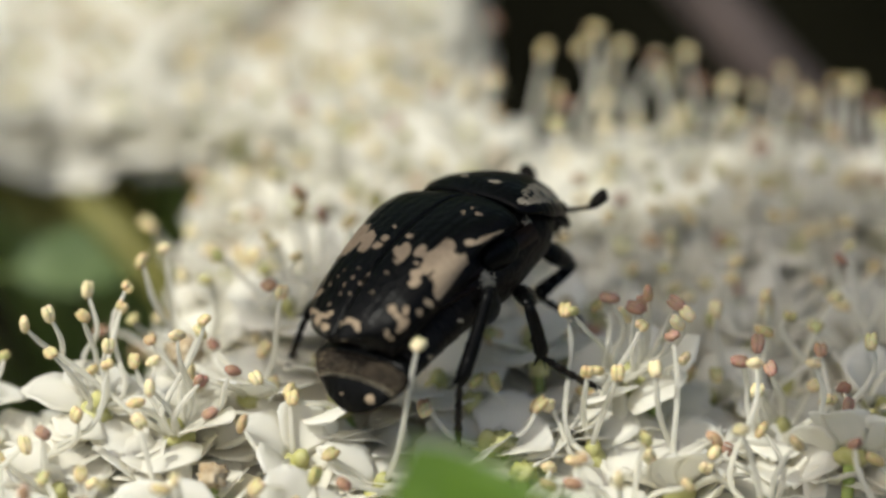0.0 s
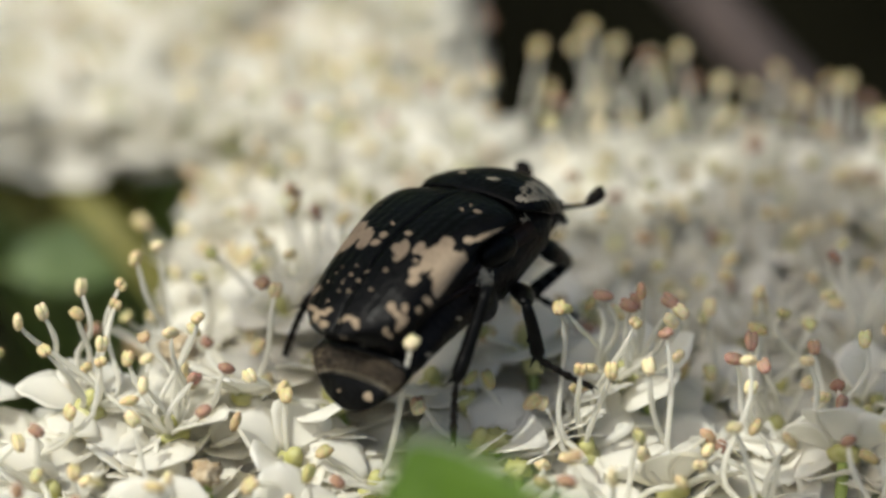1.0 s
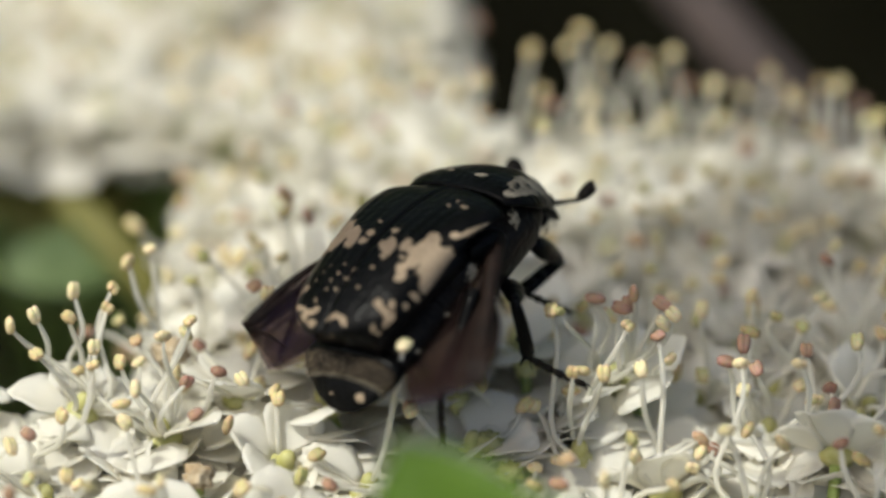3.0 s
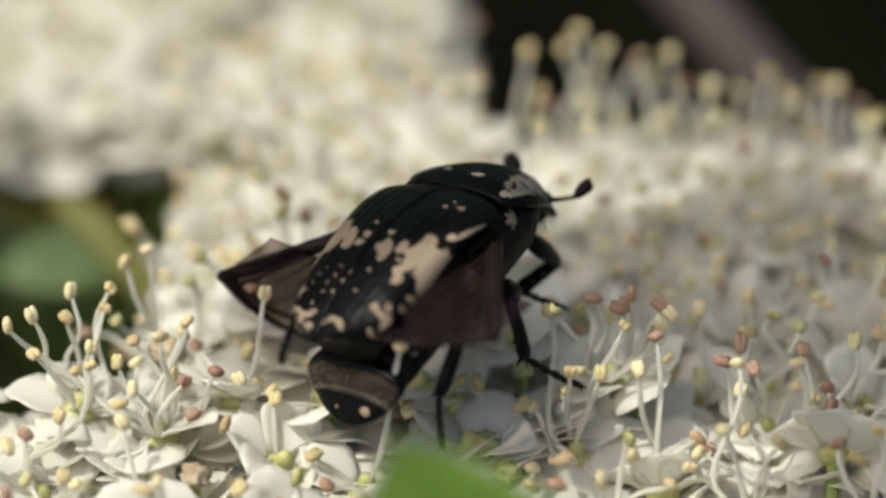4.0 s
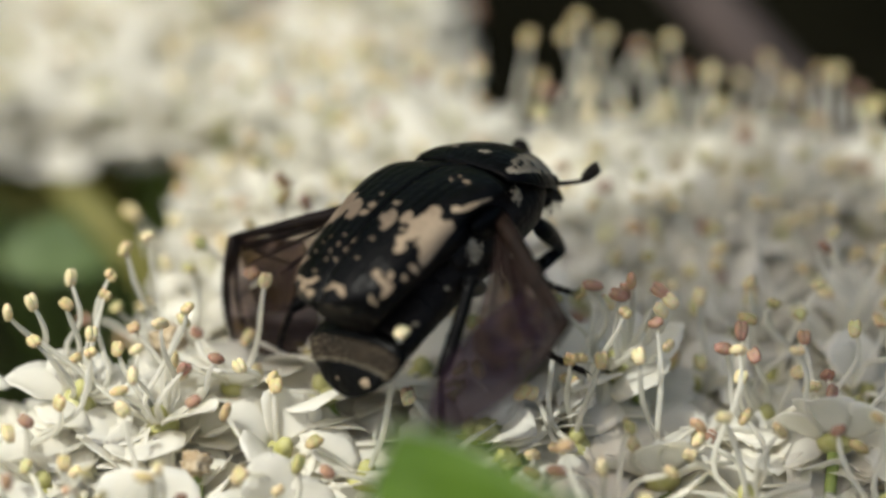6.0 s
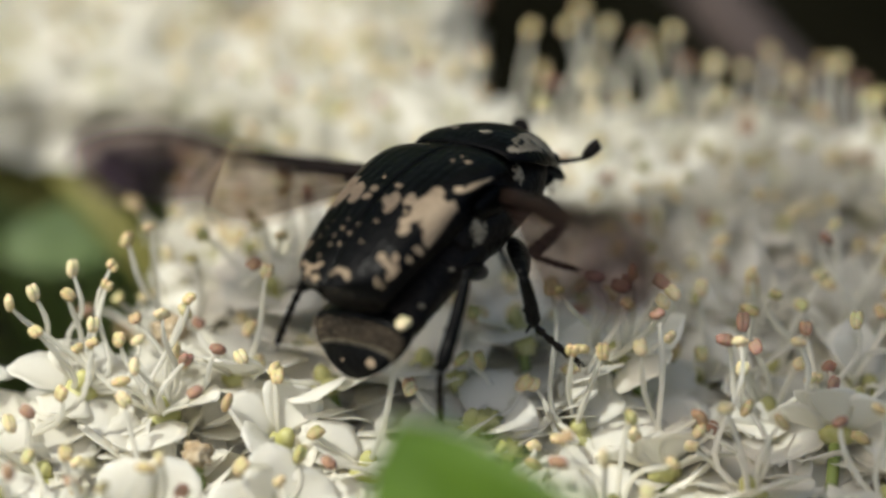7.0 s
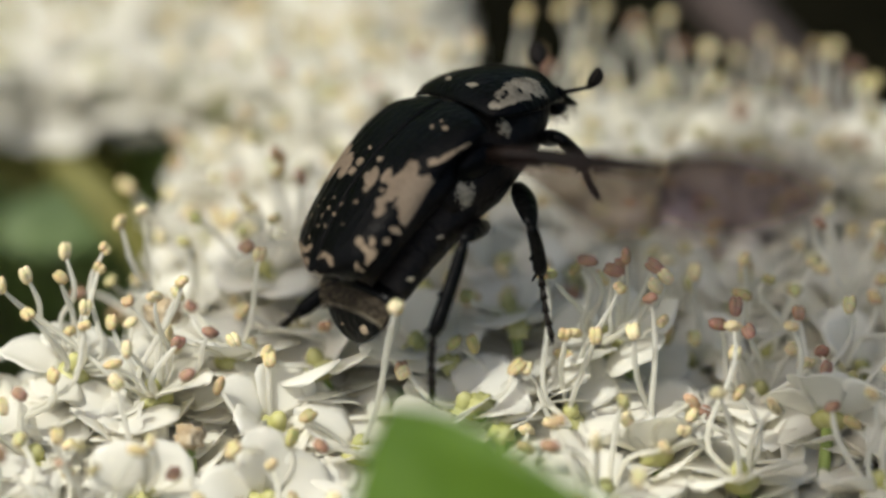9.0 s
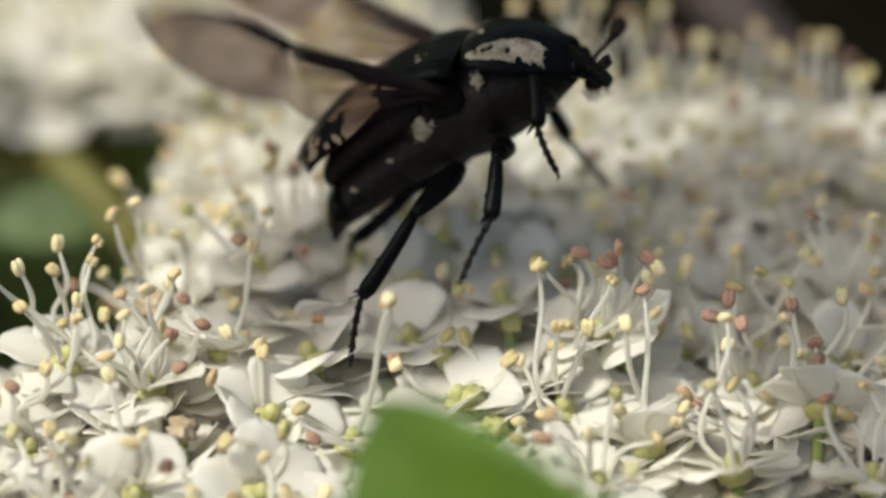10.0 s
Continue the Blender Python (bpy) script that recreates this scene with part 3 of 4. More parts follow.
# unseen twig added above the flowers, its leaves set to shade the beetle
twig = tagged(new("twig"), "leafy twig added out of view to shade the flowers and beetle", "twig")
twig_to = [SUN_FROM * 0.13 + Vector((x, y, 0)) * MM for x, y in ((1, 4), (13, 8), (20, 0), (11, 7), (21, -9), (20, -13))]
for k, p in enumerate(twig_to):
    size = (22, 23, 20, 15, 20, 12)[k] * MM
    ob = part("leaf", leaf_mesh("leaf", size, size * 0.66, 0.08, 0.1, LEAF), None, twig)
    ob.matrix_basis = Matrix.Translation(p) @ pose(0, 0, 0, 8, -8, (20, 75, -40, 200, 10, 60)[k]) @ Matrix.Translation((-size / 2, 0, 0))
hub = SUN_FROM * 0.13 + Vector((0.05, 0.03, 0.004))
for p in twig_to:
    part("stalk", tube(bmesh.new(), [hub, (hub + p) / 2 + Vector((0, 0, 0.003)), p], [0.0010, 0.0008, 0.0006], 6), STALK, twig)
part("stem", tube(bmesh.new(), [hub, hub + Vector((0.05, 0.06, 0.01)), hub + Vector((0.12, 0.14, -0.1)), hub + Vector((0.15, 0.2, -0.83))], [0.0012, 0.0018, 0.003, 0.005], 8), BARK, twig)

# dense shrub added behind, out of view, so its crown keeps the ground dark
shrub = tagged(new("shrub"), "dense dark green shrub added out of view to shade the ground", "shrub")
rnd = random.Random(8)
verts, faces = [], []
for k in range(34):
    row, col = divmod(k, 7)
    hub = Vector((-2.4 + 0.6 * col + rnd.uniform(-0.2, 0.2), 0.75 + 0.8 * row + rnd.uniform(-0.2, 0.2), rnd.uniform(0.15, 0.55) + 0.12 * math.sin(k * 2.3)))
    wide, tall = rnd.uniform(0.34, 0.55), rnd.uniform(0.22, 0.38)
    for q in range(rnd.randrange(80, 120)):
        way = Vector((rnd.gauss(0, 1), rnd.gauss(0, 1), rnd.gauss(0.3, 1))).normalized()
        reach = rnd.uniform(0.55, 1.0) * (0.85 + 0.3 * noise.noise(way * 1.7 + hub))
        c = hub + Vector((way.x * wide, way.y * wide, way.z * tall)) * reach
        turn = Euler((rnd.gauss(0, 0.6), rnd.gauss(0, 0.6), rnd.uniform(0, 6.3))).to_matrix()
        a, w, n0 = rnd.uniform(0.05, 0.09), rnd.uniform(0.028, 0.045), len(verts)
        verts += [c + turn @ Vector(p) for p in ((-a, 0, -0.01), (-a * 0.3, w, 0.004), (a * 0.5, w * 0.8, 0.0), (a, 0, -0.02), (a * 0.5, -w * 0.8, 0.0), (-a * 0.3, -w, 0.004), (0, 0, -0.006))]
        faces += [(n0 + i, n0 + (i + 1) % 6, n0 + 6) for i in range(6)]
    foot = Vector((-1.7 + 1.2 * (col // 3), 1.4 + 1.6 * (row // 2), -0.2))
    part("limb", tube(bmesh.new(), [foot, foot * 0.5 + hub * 0.5 + Vector((0, 0, -0.08)), hub], [0.016, 0.011, 0.004], 8), BARK, shrub)
me = bpy.data.meshes.new("crown")
me.from_pydata(verts, [], faces)
me.materials.append(LEAF)
tagged(part("crown", me, None, shrub), "", "", "", "stuff")
for x in (-1.7, -0.5, 0.7):
    for y in (1.4, 3.0, 4.6):
        part("trunk", tube(bmesh.new(), [(x + 0.06, y, -0.72), (x + 0.05, y, -0.45), (x, y, -0.19)], [0.03, 0.024, 0.018], 10), BARK, shrub)

# a shrivelled floret and a torn petal among the fresh ones
rnd = random.Random(21)


def crumpled(name, x, y, z, size, material, label, category):
    bm = bmesh.new()
    bmesh.ops.create_icosphere(bm, subdivisions=3, radius=1)
    for v in bm.verts:
        n = v.co.normalized()
        v.co = n * size * (0.8 + 0.55 * noise.noise(n * 2.6 + Vector((x, y, 0))) + 0.25 * noise.noise(n * 7)) * MM
        v.co.z *= 0.8
    ob = new(name)
    ob.location = (x * MM, y * MM, z * MM)
    part("shell", bm, material, ob)
    part("pedicel", tube(bmesh.new(), [(0, 0, -0.3 * size * MM), (0.2 * MM, 0, -2.5 * MM), (0, 0, -6 * MM)], [0.25 * MM, 0.22 * MM, 0.28 * MM], 6), STALK, ob)
    return tagged(ob, label, category)


crumpled("withered_floret", -9.15, -7.2, -3.4, 0.72, WITHER, "shrivelled brown floret among white petals", "withered flower")
crumpled("withered_floret", -10.6, 0.6, -2.0, 0.9, WITHER, "shrivelled tan floret among white petals", "withered flower")
for x, y, r in ((3.2, -6.2, 0.6), (2.4, -4.6, 0.7), (1.2, -2.4, 0.6), (5.6, 1.6, 0.7), (3.9, -0.4, 0.6)):
    crumpled("flower_bud", x, y, level(x, y) - 0.1, r, OVARY, "closed yellow-green flower bud", "flower bud")


speck = tagged(new("dark_speck"), "tiny black speck lying on a white petal", "speck")
speck.location = (-6.3 * MM, -7.0 * MM, -3.6 * MM)
part("grain", blob(bmesh.new(), (0, 0, 0), (0.22 * MM, 0.18 * MM, 0.16 * MM), None, 10, 8), SHELL, speck)


# ---- beetle ----
beetle = tagged(new("beetle"), "black flower chafer with cream markings taking off from white flowers", "beetle")

MID = smooth_line([0, 0.1, 0.2, 0.4, 0.6, 0.8, 0.9, 1], [0.05, 0.32, 0.42, 0.38, 0.08, -0.5, -0.92, -1.5])
HALF = smooth_line([0, 0.06, 0.12, 0.25, 0.4, 0.6, 0.8, 0.9, 0.96, 1], [2.55, 2.82, 2.84, 2.82, 2.7, 2.58, 2.34, 2.02, 1.5, 0.75])
FALL = smooth_line([0, 0.1, 0.25, 0.4, 0.6, 0.8, 0.9, 1], [0.6, 0.62, 0.66, 0.84, 1.14, 1.06, 0.9, 0.6])


def wing_case_point(u, v, side, lift=0.0):
    """A point of a wing case: u from shoulder to tip, v from seam to edge."""
    s = math.sin(v * math.pi / 2) ** 0.9
    n = 2.6
    drop = 1 - max(1 - s ** n, 0) ** (1 / n)
    w, h = float(HALF(u)), float(FALL(u))
    x = 0.15 - 8.05 * u + 0.5 * s ** 3 * max(0, (u - 0.8) / 0.2) ** 2 - 0.35 * s ** 2 * max(0, 1 - u / 0.12) + 0.25 * max(0, 0.15 - s) / 0.15 * max(0, (u - 0.93) / 0.07)
    ridge = 0.035 * math.sin(s * 19) ** 2 * math.sin(math.pi * min(max(u, 0), 1)) * (s < 0.8)
    groove = -0.02 * math.exp(-(s / 0.015) ** 2)
    return Vector((x, side * (0.002 + w * s), float(MID(u)) - h * drop + ridge + groove + lift)) * SIZE


# markings of a wing case: ellipses (x, arc from the seam to the edge out of 3, half length, half width, turn)
BROAD_PATCHES = [
    [(-4.01, 2.59, 0.92, 0.72, 38), (-3.52, 1.75, 0.52, 0.32, 151), (-4.27, 1.64, 0.55, 0.33, 15), (-4.93, 1.45, 0.24, 0.23, 5), (-4.05, 0.96, 0.31, 0.2, 170), (-4.31, 0.51, 0.43, 0.21, 161), (-4.33, 0.32, 0.26, 0.15, 149), (-4.69, 2.8, 0.38, 0.3, 38), (-3.44, 2.91, 0.43, 0.24, 58), (-4.07, 1.34, 0.3, 0.21, 31), (-3.84, 1.57, 0.33, 0.24, 154)],
    [(-5.3, 1.64, 0.19, 0.15, 47), (-5.12, 1.72, 0.12, 0.09, 68)],
    [(-5.34, 2.73, 0.28, 0.11, 67)],
    [(-5.82, 2.7, 0.17, 0.11, 74)],
]
SMALL_PATCHES = [
    [(-6.43, 1.63, 0.2, 0.15, 94), (-6.5, 2.05, 0.33, 0.11, 91), (-6.19, 2.16, 0.22, 0.12, 120), (-6.5, 2.52, 0.27, 0.21, 82)],
    [(-7.37, 0.24, 0.11, 0.06, 81), (-7.29, 0.53, 0.38, 0.08, 93), (-7.39, 0.84, 0.3, 0.07, 103)],
    [(-7.44, 0.06, 0.06, 0.04, 1)],
    [(-2.71, 2.29, 0.28, 0.16, 65), (-2.21, 2.67, 0.5, 0.15, 22), (-1.52, 2.92, 0.42, 0.09, 24)],
]
SPECKS = [
    [(-3.52, 0.27, 0.13, 0.11, 126)],
    [(-4.79, 0.57, 0.13, 0.08, 113)],
    [(-4.57, 1.18, 0.08, 0.07, 87)],
    [(-5.32, 0.51, 0.08, 0.07, 101)],
    [(-5.56, 0.02, 0.09, 0.05, 174)],
    [(-6.19, 0.51, 0.06, 0.04, 92)],
    [(-1.54, 0.87, 0.12, 0.07, 146)],
    [(-1.12, 0.93, 0.09, 0.05, 146)],
    [(-1.36, 1.36, 0.17, 0.1, 99)],
    [(-7.68, 1.57, 0.69, 0.03, 78)],
    [(-7.47, 2.37, 0.33, 0.03, 78)],
    [(-7.03, 2.31, 0.26, 0.05, 102)],
    [(-7.31, 2.86, 0.07, 0.03, 87)],
    [(-6.99, 2.71, 0.11, 0.04, 86)],
    [(-6.76, 2.62, 0.12, 0.06, 71)],
    [(-7.39, 2.89, 0.08, 0.03, 86)],
]
LEFT_PATCHES = [
    [(-4.07, 1.49, 0.78, 0.48, 176), (-3.95, 0.87, 0.39, 0.26, 20), (-4.39, 0.74, 0.26, 0.25, 21), (-4.29, 0.32, 0.18, 0.14, 137), (-3.52, 1.57, 0.65, 0.29, 55)],
    [(-3.86, 0.29, 0.17, 0.12, 11)],
    [(-4.81, 1.81, 0.3, 0.15, 72)],
    [(-4.61, 0.72, 0.13, 0.08, 69)],
    [(-7.04, 1.76, 0.65, 0.09, 74), (-7.28, 1.01, 0.51, 0.09, 86), (-7.36, 1.46, 0.4, 0.11, 86), (-7.19, 0.54, 0.16, 0.08, 94)],
    [(-7.6, 0.83, 0.44, 0.11, 88)],
    [(-6.94, 2.4, 0.24, 0.06, 78)],
    [(-7.68, 0.0, 0.07, 0.04, 135)],
    [(-7.13, 2.85, 0.25, 0.04, 76)],
]
LEFT_SPECKS = [
    [(-6.16, 1.13, 0.054, 0.054, 110)],
    [(-6.41, 1.33, 0.068, 0.034, 77)],
    [(-5.8, 0.99, 0.048, 0.034, 62)],
    [(-5.54, 0.84, 0.048, 0.041, 36)],
    [(-7.27, 0.51, 0.061, 0.034, 85)],
    [(-6.91, 0.71, 0.075, 0.041, 4)],
    [(-5.14, 1.88, 0.129, 0.061, 55)],
    [(-3.2, 0.35, 0.088, 0.054, 38)],
    [(-5.96, 0.03, 0.061, 0.048, 164)],
    [(-5.42, 0.36, 0.054, 0.034, 174)],
    [(-5.82, 0.35, 0.068, 0.048, 8)],
    [(-6.12, 0.47, 0.088, 0.034, 179)],
    [(-6.49, 0.45, 0.068, 0.034, 179)],
    [(-6.43, 0.12, 0.075, 0.041, 19)],
]
RIGHT_MARKS = BROAD_PATCHES + SMALL_PATCHES + SPECKS
LEFT_MARKS = LEFT_PATCHES + SMALL_PATCHES[:1] + LEFT_SPECKS


def inside(marks, x, y):
    """Whether (x, y) lies in a patch made of ellipses, with a ragged edge."""
    best = 9
    for cx, cy, a, b, turn in marks:
        c, s = math.cos(radians(turn)), math.sin(radians(turn))
        dx, dy = x - cx, y - cy
        best = min(best, math.hypot((dx * c + dy * s) / a, (dy * c - dx * s) / b))
    rag = 0.14 * noise.noise(Vector((x * 4, y * 7, 1))) + 0.12 * noise.noise(Vector((x * 9, y * 16, 4))) + 0.26 * noise.noise(Vector((x * 1.2, y * 11, 7)))
    return best + rag * (1 if marks[0][2] > 0.2 else 0.5) < 1


def wing_case(side):
    nu, nv = 240, 130
    us = np.linspace(0, 1, nu)
    vs = np.linspace(0, 1, nv)
    pts = [[wing_case_point(u, v, side) for v in vs] for u in us]
    bm = bmesh.new()
    sheet(bm, [r[::4] + r[-1:] for r in pts[::4]] + [pts[-1][::4] + pts[-1][-1:]], 0.09 * SIZE)
    case = part("wing_case", bm, SHELL, beetle, "glossy black wing case with cream patches")
    xs = np.array([[p.x / SIZE for p in r] for r in pts])
    for marks in LEFT_MARKS if side > 0 else RIGHT_MARKS:
        bm = bmesh.new()
        cache = {}

        def vert(i, j):
            if (i, j) not in cache:
                p = pts[i][j]
                q = (pts[min(i + 1, nu - 1)][j] - pts[max(i - 1, 0)][j]).cross(pts[i][min(j + 1, nv - 1)] - pts[i][max(j - 1, 0)])
                q = q.normalized() * (1 if q.z > 0 else -1)
                cache[i, j] = bm.verts.new(p + q * 0.065 * SIZE)
            return cache[i, j]
        reach = max(m[2] for m in marks) + 0.1
        low, high = min(m[0] for m in marks) - reach, max(m[0] for m in marks) + reach
        near = min(m[1] for m in marks) - reach, max(m[1] for m in marks) + reach
        for i in range(nu - 1):
            for j in range(nv - 1):
                x, y = (xs[i, j] + xs[i + 1, j + 1]) / 2, 3 * (vs[j] + vs[j + 1]) / 2
                if low < x < high and near[0] < y < near[1] and inside(marks, x, y):
                    bm.faces.new([vert(*q) for q in ((i, j), (i + 1, j), (i + 1, j + 1), (i, j + 1))])
        if bm.faces:
            part("marking", bm, CREAM, case, "cream scale patch")
        else:
            bm.free()
    return case


wing_case(1)
wing_case(-1)

# shield between the wing cases
bm = bmesh.new()
sheet(bm, [[((0.45 - 1.5 * t) * SIZE, s * 0.62 * (1 - t) ** 0.8 * SIZE, (0.06 + 0.10 * t - 0.04 * s * s) * SIZE) for s in np.linspace(-1, 1, 7)] for t in np.linspace(0, 0.98, 8)], 0.1 * SIZE)
part("scutellum", bm, SHELL_DULL, beetle)

# front shield
PN_W = smooth_line([0, 0.12, 0.3, 0.6, 0.85, 1], [2.35, 2.62, 2.62, 2.2, 1.6, 1.15])
PN_Z = smooth_line([0, 0.2, 0.5, 0.8, 1], [0.1, 0.22, -0.05, -0.75, -1.45])
PN_H = smooth_line([0, 0.15, 0.5, 1], [0.45, 0.85, 1.4, 1.2])


def shield_point(u, v):
    s = math.copysign(math.sin(abs(v) * math.pi / 2) ** 0.92, v)
    n = 2.1
    drop = 1 - max(1 - abs(s) ** n, 0) ** (1 / n)
    x = 0.30 + 3.35 * u + 0.25 * (1 - s * s) * (0.5 - u) * -1 - 0.1 * (1 - u) * s * s
    return Vector((x, float(PN_W(u)) * s, float(PN_Z(u)) - float(PN_H(u)) * drop)) * SIZE


pn = [[shield_point(u, v) for v in np.linspace(-1, 1, 101)] for u in np.linspace(0, 1, 61)]
bm = bmesh.new()
sheet(bm, [r[::4] for r in pn[::3]], 0.12 * SIZE)
pronotum = part("pronotum", bm, SHELL, beetle, "black domed front shield with pale side patches")
PN_MARKS = [[(0.95, 0.75, 0.12, 0.26, -20)], [(1.55, 2.05, 0.75, 0.34, -14), (2.3, 1.72, 0.75, 0.34, -30), (1.9, 1.7, 0.3, 0.2, 0), (1.0, 2.38, 0.4, 0.14, -6)], [(0.6, 2.2, 0.2, 0.14, 0)]]
for side in (1, -1):
    for marks in PN_MARKS:
        bm, cache = bmesh.new(), {}
        for i in range(60):
            for j in range(100):
                c = (pn[i][j] + pn[i + 1][j + 1]) / 2 / SIZE
                if c.y * side > 0 and inside(marks, c.x, side * c.y) and noise.noise(c * 2.6) < 0.52:
                    vs = []
                    for a, b in ((i, j), (i, j + 1), (i + 1, j + 1), (i + 1, j)):
                        if (a, b) not in cache:
                            out = Vector((0.2, pn[a][b].y / SIZE * 0.35, 0.8)).normalized()
                            cache[a, b] = bm.verts.new(pn[a][b] + out * 0.1 * SIZE)
                        vs.append(cache[a, b])
                    bm.faces.new(vs)
        if bm.faces:
            part("marking", bm, PALE, pronotum, "pale grey-cream patch")
        else:
            bm.free()

# thorax below, abdomen and its plates
part("thorax", loft(bmesh.new(), [(3.5, -2.3, 0.7, 0.6), (2.9, -2.15, 1.4, 1.05), (1.8, -2.0, 2.15, 1.7), (0.6, -1.95, 2.35, 2.0), (-0.8, -2.3, 2.45, 1.9), (-2.0, -2.3, 2.42, 1.75), (-3.0, -2.4, 2.2, 1.45)], 28, 1.9), SHELL_DULL, beetle)


def ringed(stations, depth=0.05):
    xs = [s[0] for s in stations]
    cz, hw, hh = (smooth_line(xs[::-1], [s[k] for s in stations][::-1]) for k in (1, 2, 3))
    rows, seg = [], 0.92
    for x in np.linspace(xs[0], xs[-1], 64):
        g = 1 - depth * math.exp(-(((xs[0] - x) % seg) / 0.07) ** 2) - 0.02 * (((xs[0] - x) % seg) / seg)
        rows.append((x, float(cz(x)), float(hw(x)) * g, float(hh(x)) * g))
    return rows


part("abdomen_back", loft(bmesh.new(), [(-0.4, -1.5, 1.9, 0.9), (-1.5, -1.35, 2.15, 1.05), (-3.5, -1.4, 2.15, 1.0), (-5.0, -1.75, 2.0, 0.9), (-6.2, -2.15, 1.8, 0.75), (-6.8, -2.5, 1.6, 0.55)], 28), SHELL_DULL, beetle, "dull black upper side of the abdomen")
abdomen = part("abdomen", loft(bmesh.new(), ringed([(-1.0, -2.65, 2.35, 1.35), (-3, -2.68, 2.38, 1.32), (-5, -2.92, 2.34, 1.16), (-6.2, -3.18, 2.28, 1.0), (-7.0, -3.38, 2.2, 0.84)]), 36, 1.95), SHELL_DULL, beetle, "dull black ringed abdomen")
HIDDEN = [(-6.5, -2.4, -4.0, 2.26), (-6.85, -2.47, -4.08, 2.33), (-7.02, -2.54, -4.12, 2.33), (-7.06, -2.68, -4.13, 2.2)]
PLATE = [(-7.03, -2.62, -4.14, 2.28), (-7.2, -2.8, -4.2, 2.2), (-7.4, -3.1, -4.28, 2.0), (-7.5, -3.3, -4.32, 1.82)]
TAIL = [(-7.46, -3.3, -4.33, 1.78), (-7.66, -3.57, -4.42, 1.55), (-7.84, -3.9, -4.5, 1.22), (-7.96, -4.2, -4.56, 0.84), (-8.03, -4.42, -4.6, 0.48), (-8.05, -4.54, -4.62, 0.2)]
back_plate = part("back_plate", loft(bmesh.new(), [(x, (a + b) / 2, w, (a - b) / 2) for x, a, b, w in HIDDEN], 36), SHELL, beetle, "shiny black plate below the wing cases")
band = part("upper_tail_plate", loft(bmesh.new(), [(x, (a + b) / 2, w, (a - b) / 2) for x, a, b, w in PLATE], 36), FUZZ, beetle, "brown downy tail plate")
tail = part("tail_plate", loft(bmesh.new(), [(x, (a + b) / 2, w, (a - b) / 2) for x, a, b, w in TAIL], 32), SHELL, beetle, "shiny black tail plate with cream spots")
for x, y, z, r in ((-7.81, -0.95, -3.93, 0.19), (-7.86, 0.46, -3.96, 0.06)):
    part("marking", blob(bmesh.new(), (x * SIZE, y * SIZE, z * SIZE), (r * SIZE, r * 1.2 * SIZE, 0.05 * SIZE), pose(0, 0, 0, 20, -62, 0)), CREAM, tail, "cream spot")


def scale_patch(name, centre, half, turn, side, label):
    """A ragged patch of scales lying on the flank."""
    bm, n = bmesh.new(), 26
    keep = {}
    for i in range(n):
        for j in range(n):
            u, v = 2 * i / (n - 1) - 1, 2 * j / (n - 1) - 1
            rag = 0.45 * noise.noise(Vector((u * 2.2 + centre[0], v * 2.2, side * 3))) + 0.5 * noise.noise(Vector((u * 6, v * 6 + centre[0], side)))
            if math.hypot(u, v) + rag < 0.92:
                keep[i, j] = bm.verts.new((u * half[0] * SIZE, v * half[1] * SIZE, (0.05 - 0.10 * (u * u + v * v)) * SIZE))
    for i, j in keep:
        if (i + 1, j) in keep and (i, j + 1) in keep and (i + 1, j + 1) in keep:
            bm.faces.new([keep[q] for q in ((i, j), (i + 1, j), (i + 1, j + 1), (i, j + 1))])
    bmesh.ops.delete(bm, geom=[v for v in bm.verts if not v.link_faces], context="VERTS")
    bm.transform(Matrix.Translation(Vector((centre[0], side * centre[1], centre[2])) * SIZE) @ Matrix.Rotation(radians(-side * 78), 4, "X") @ Matrix.Rotation(radians(turn * side), 4, "Z"))
    return part(name, bm, PALE, beetle, label)


for side in (1, -1):
    scale_patch("side_marking", (-2.25, 2.46, -1.95), (0.5, 0.58), 40, side, "pale patch on the side of the thorax")
    scale_patch("shoulder_marking", (0.47, 2.42, -1.05), (0.28, 0.42), 0, side, "pale patch behind the front shield")
    for x, y, z in ((-3.9, 2.38, -2.6), (-5.7, 2.31, -3.1)):
        scale_patch("segment_marking", (x, y, z), (0.10 - 0.02 * x, 0.11), 30, side, "small pale patch on the side of the abdomen")
    part("side_plate", blob(bmesh.new(), (-1.15 * SIZE, side * 2.3 * SIZE, -1.35 * SIZE), (0.95 * SIZE, 0.42 * SIZE, 0.62 * SIZE), pose(0, 0, 0, -side * 12, 8, side * 4), 20, 12), SHELL, beetle, "rounded glossy black plate behind the shoulder")
# down on the tail plate
rnd = random.Random(11)
bm = bmesh.new()
for k in range(420):
    a = rnd.uniform(0.1, math.pi - 0.1)
    f = rnd.random()
    x, w = -6.97 - 0.5 * f, 2.3 - 0.42 * f ** 1.6
    cz, h = -3.335 - 0.475 * f, 0.785 - 0.275 * f
    p = Vector((x, math.cos(a) * w, cz + math.sin(a) ** 0.9 * h)) * SIZE
    tube(bm, [p, p + Vector((-0.16, 0.05 * math.cos(a), 0.02 + 0.03 * rnd.random())) * SIZE], [0.011 * SIZE, 0.004 * SIZE], 3)
part("down", bm, HAIR, band)
bm = bmesh.new()
for k in range(150):
    a = math.pi * (0.04 + 0.92 * k / 149) + rnd.uniform(-0.01, 0.01)
    p = Vector((-7.49, math.cos(a) * 1.85, -3.81 + math.sin(a) ** 0.9 * 0.53)) * SIZE
    tube(bm, [p, p + Vector((-0.14, 0.06 * math.cos(a), -0.10 - 0.05 * rnd.random())) * SIZE], [0.010 * SIZE, 0.004 * SIZE], 3)
part("fringe", bm, PALE, band, "pale fringe of hairs")

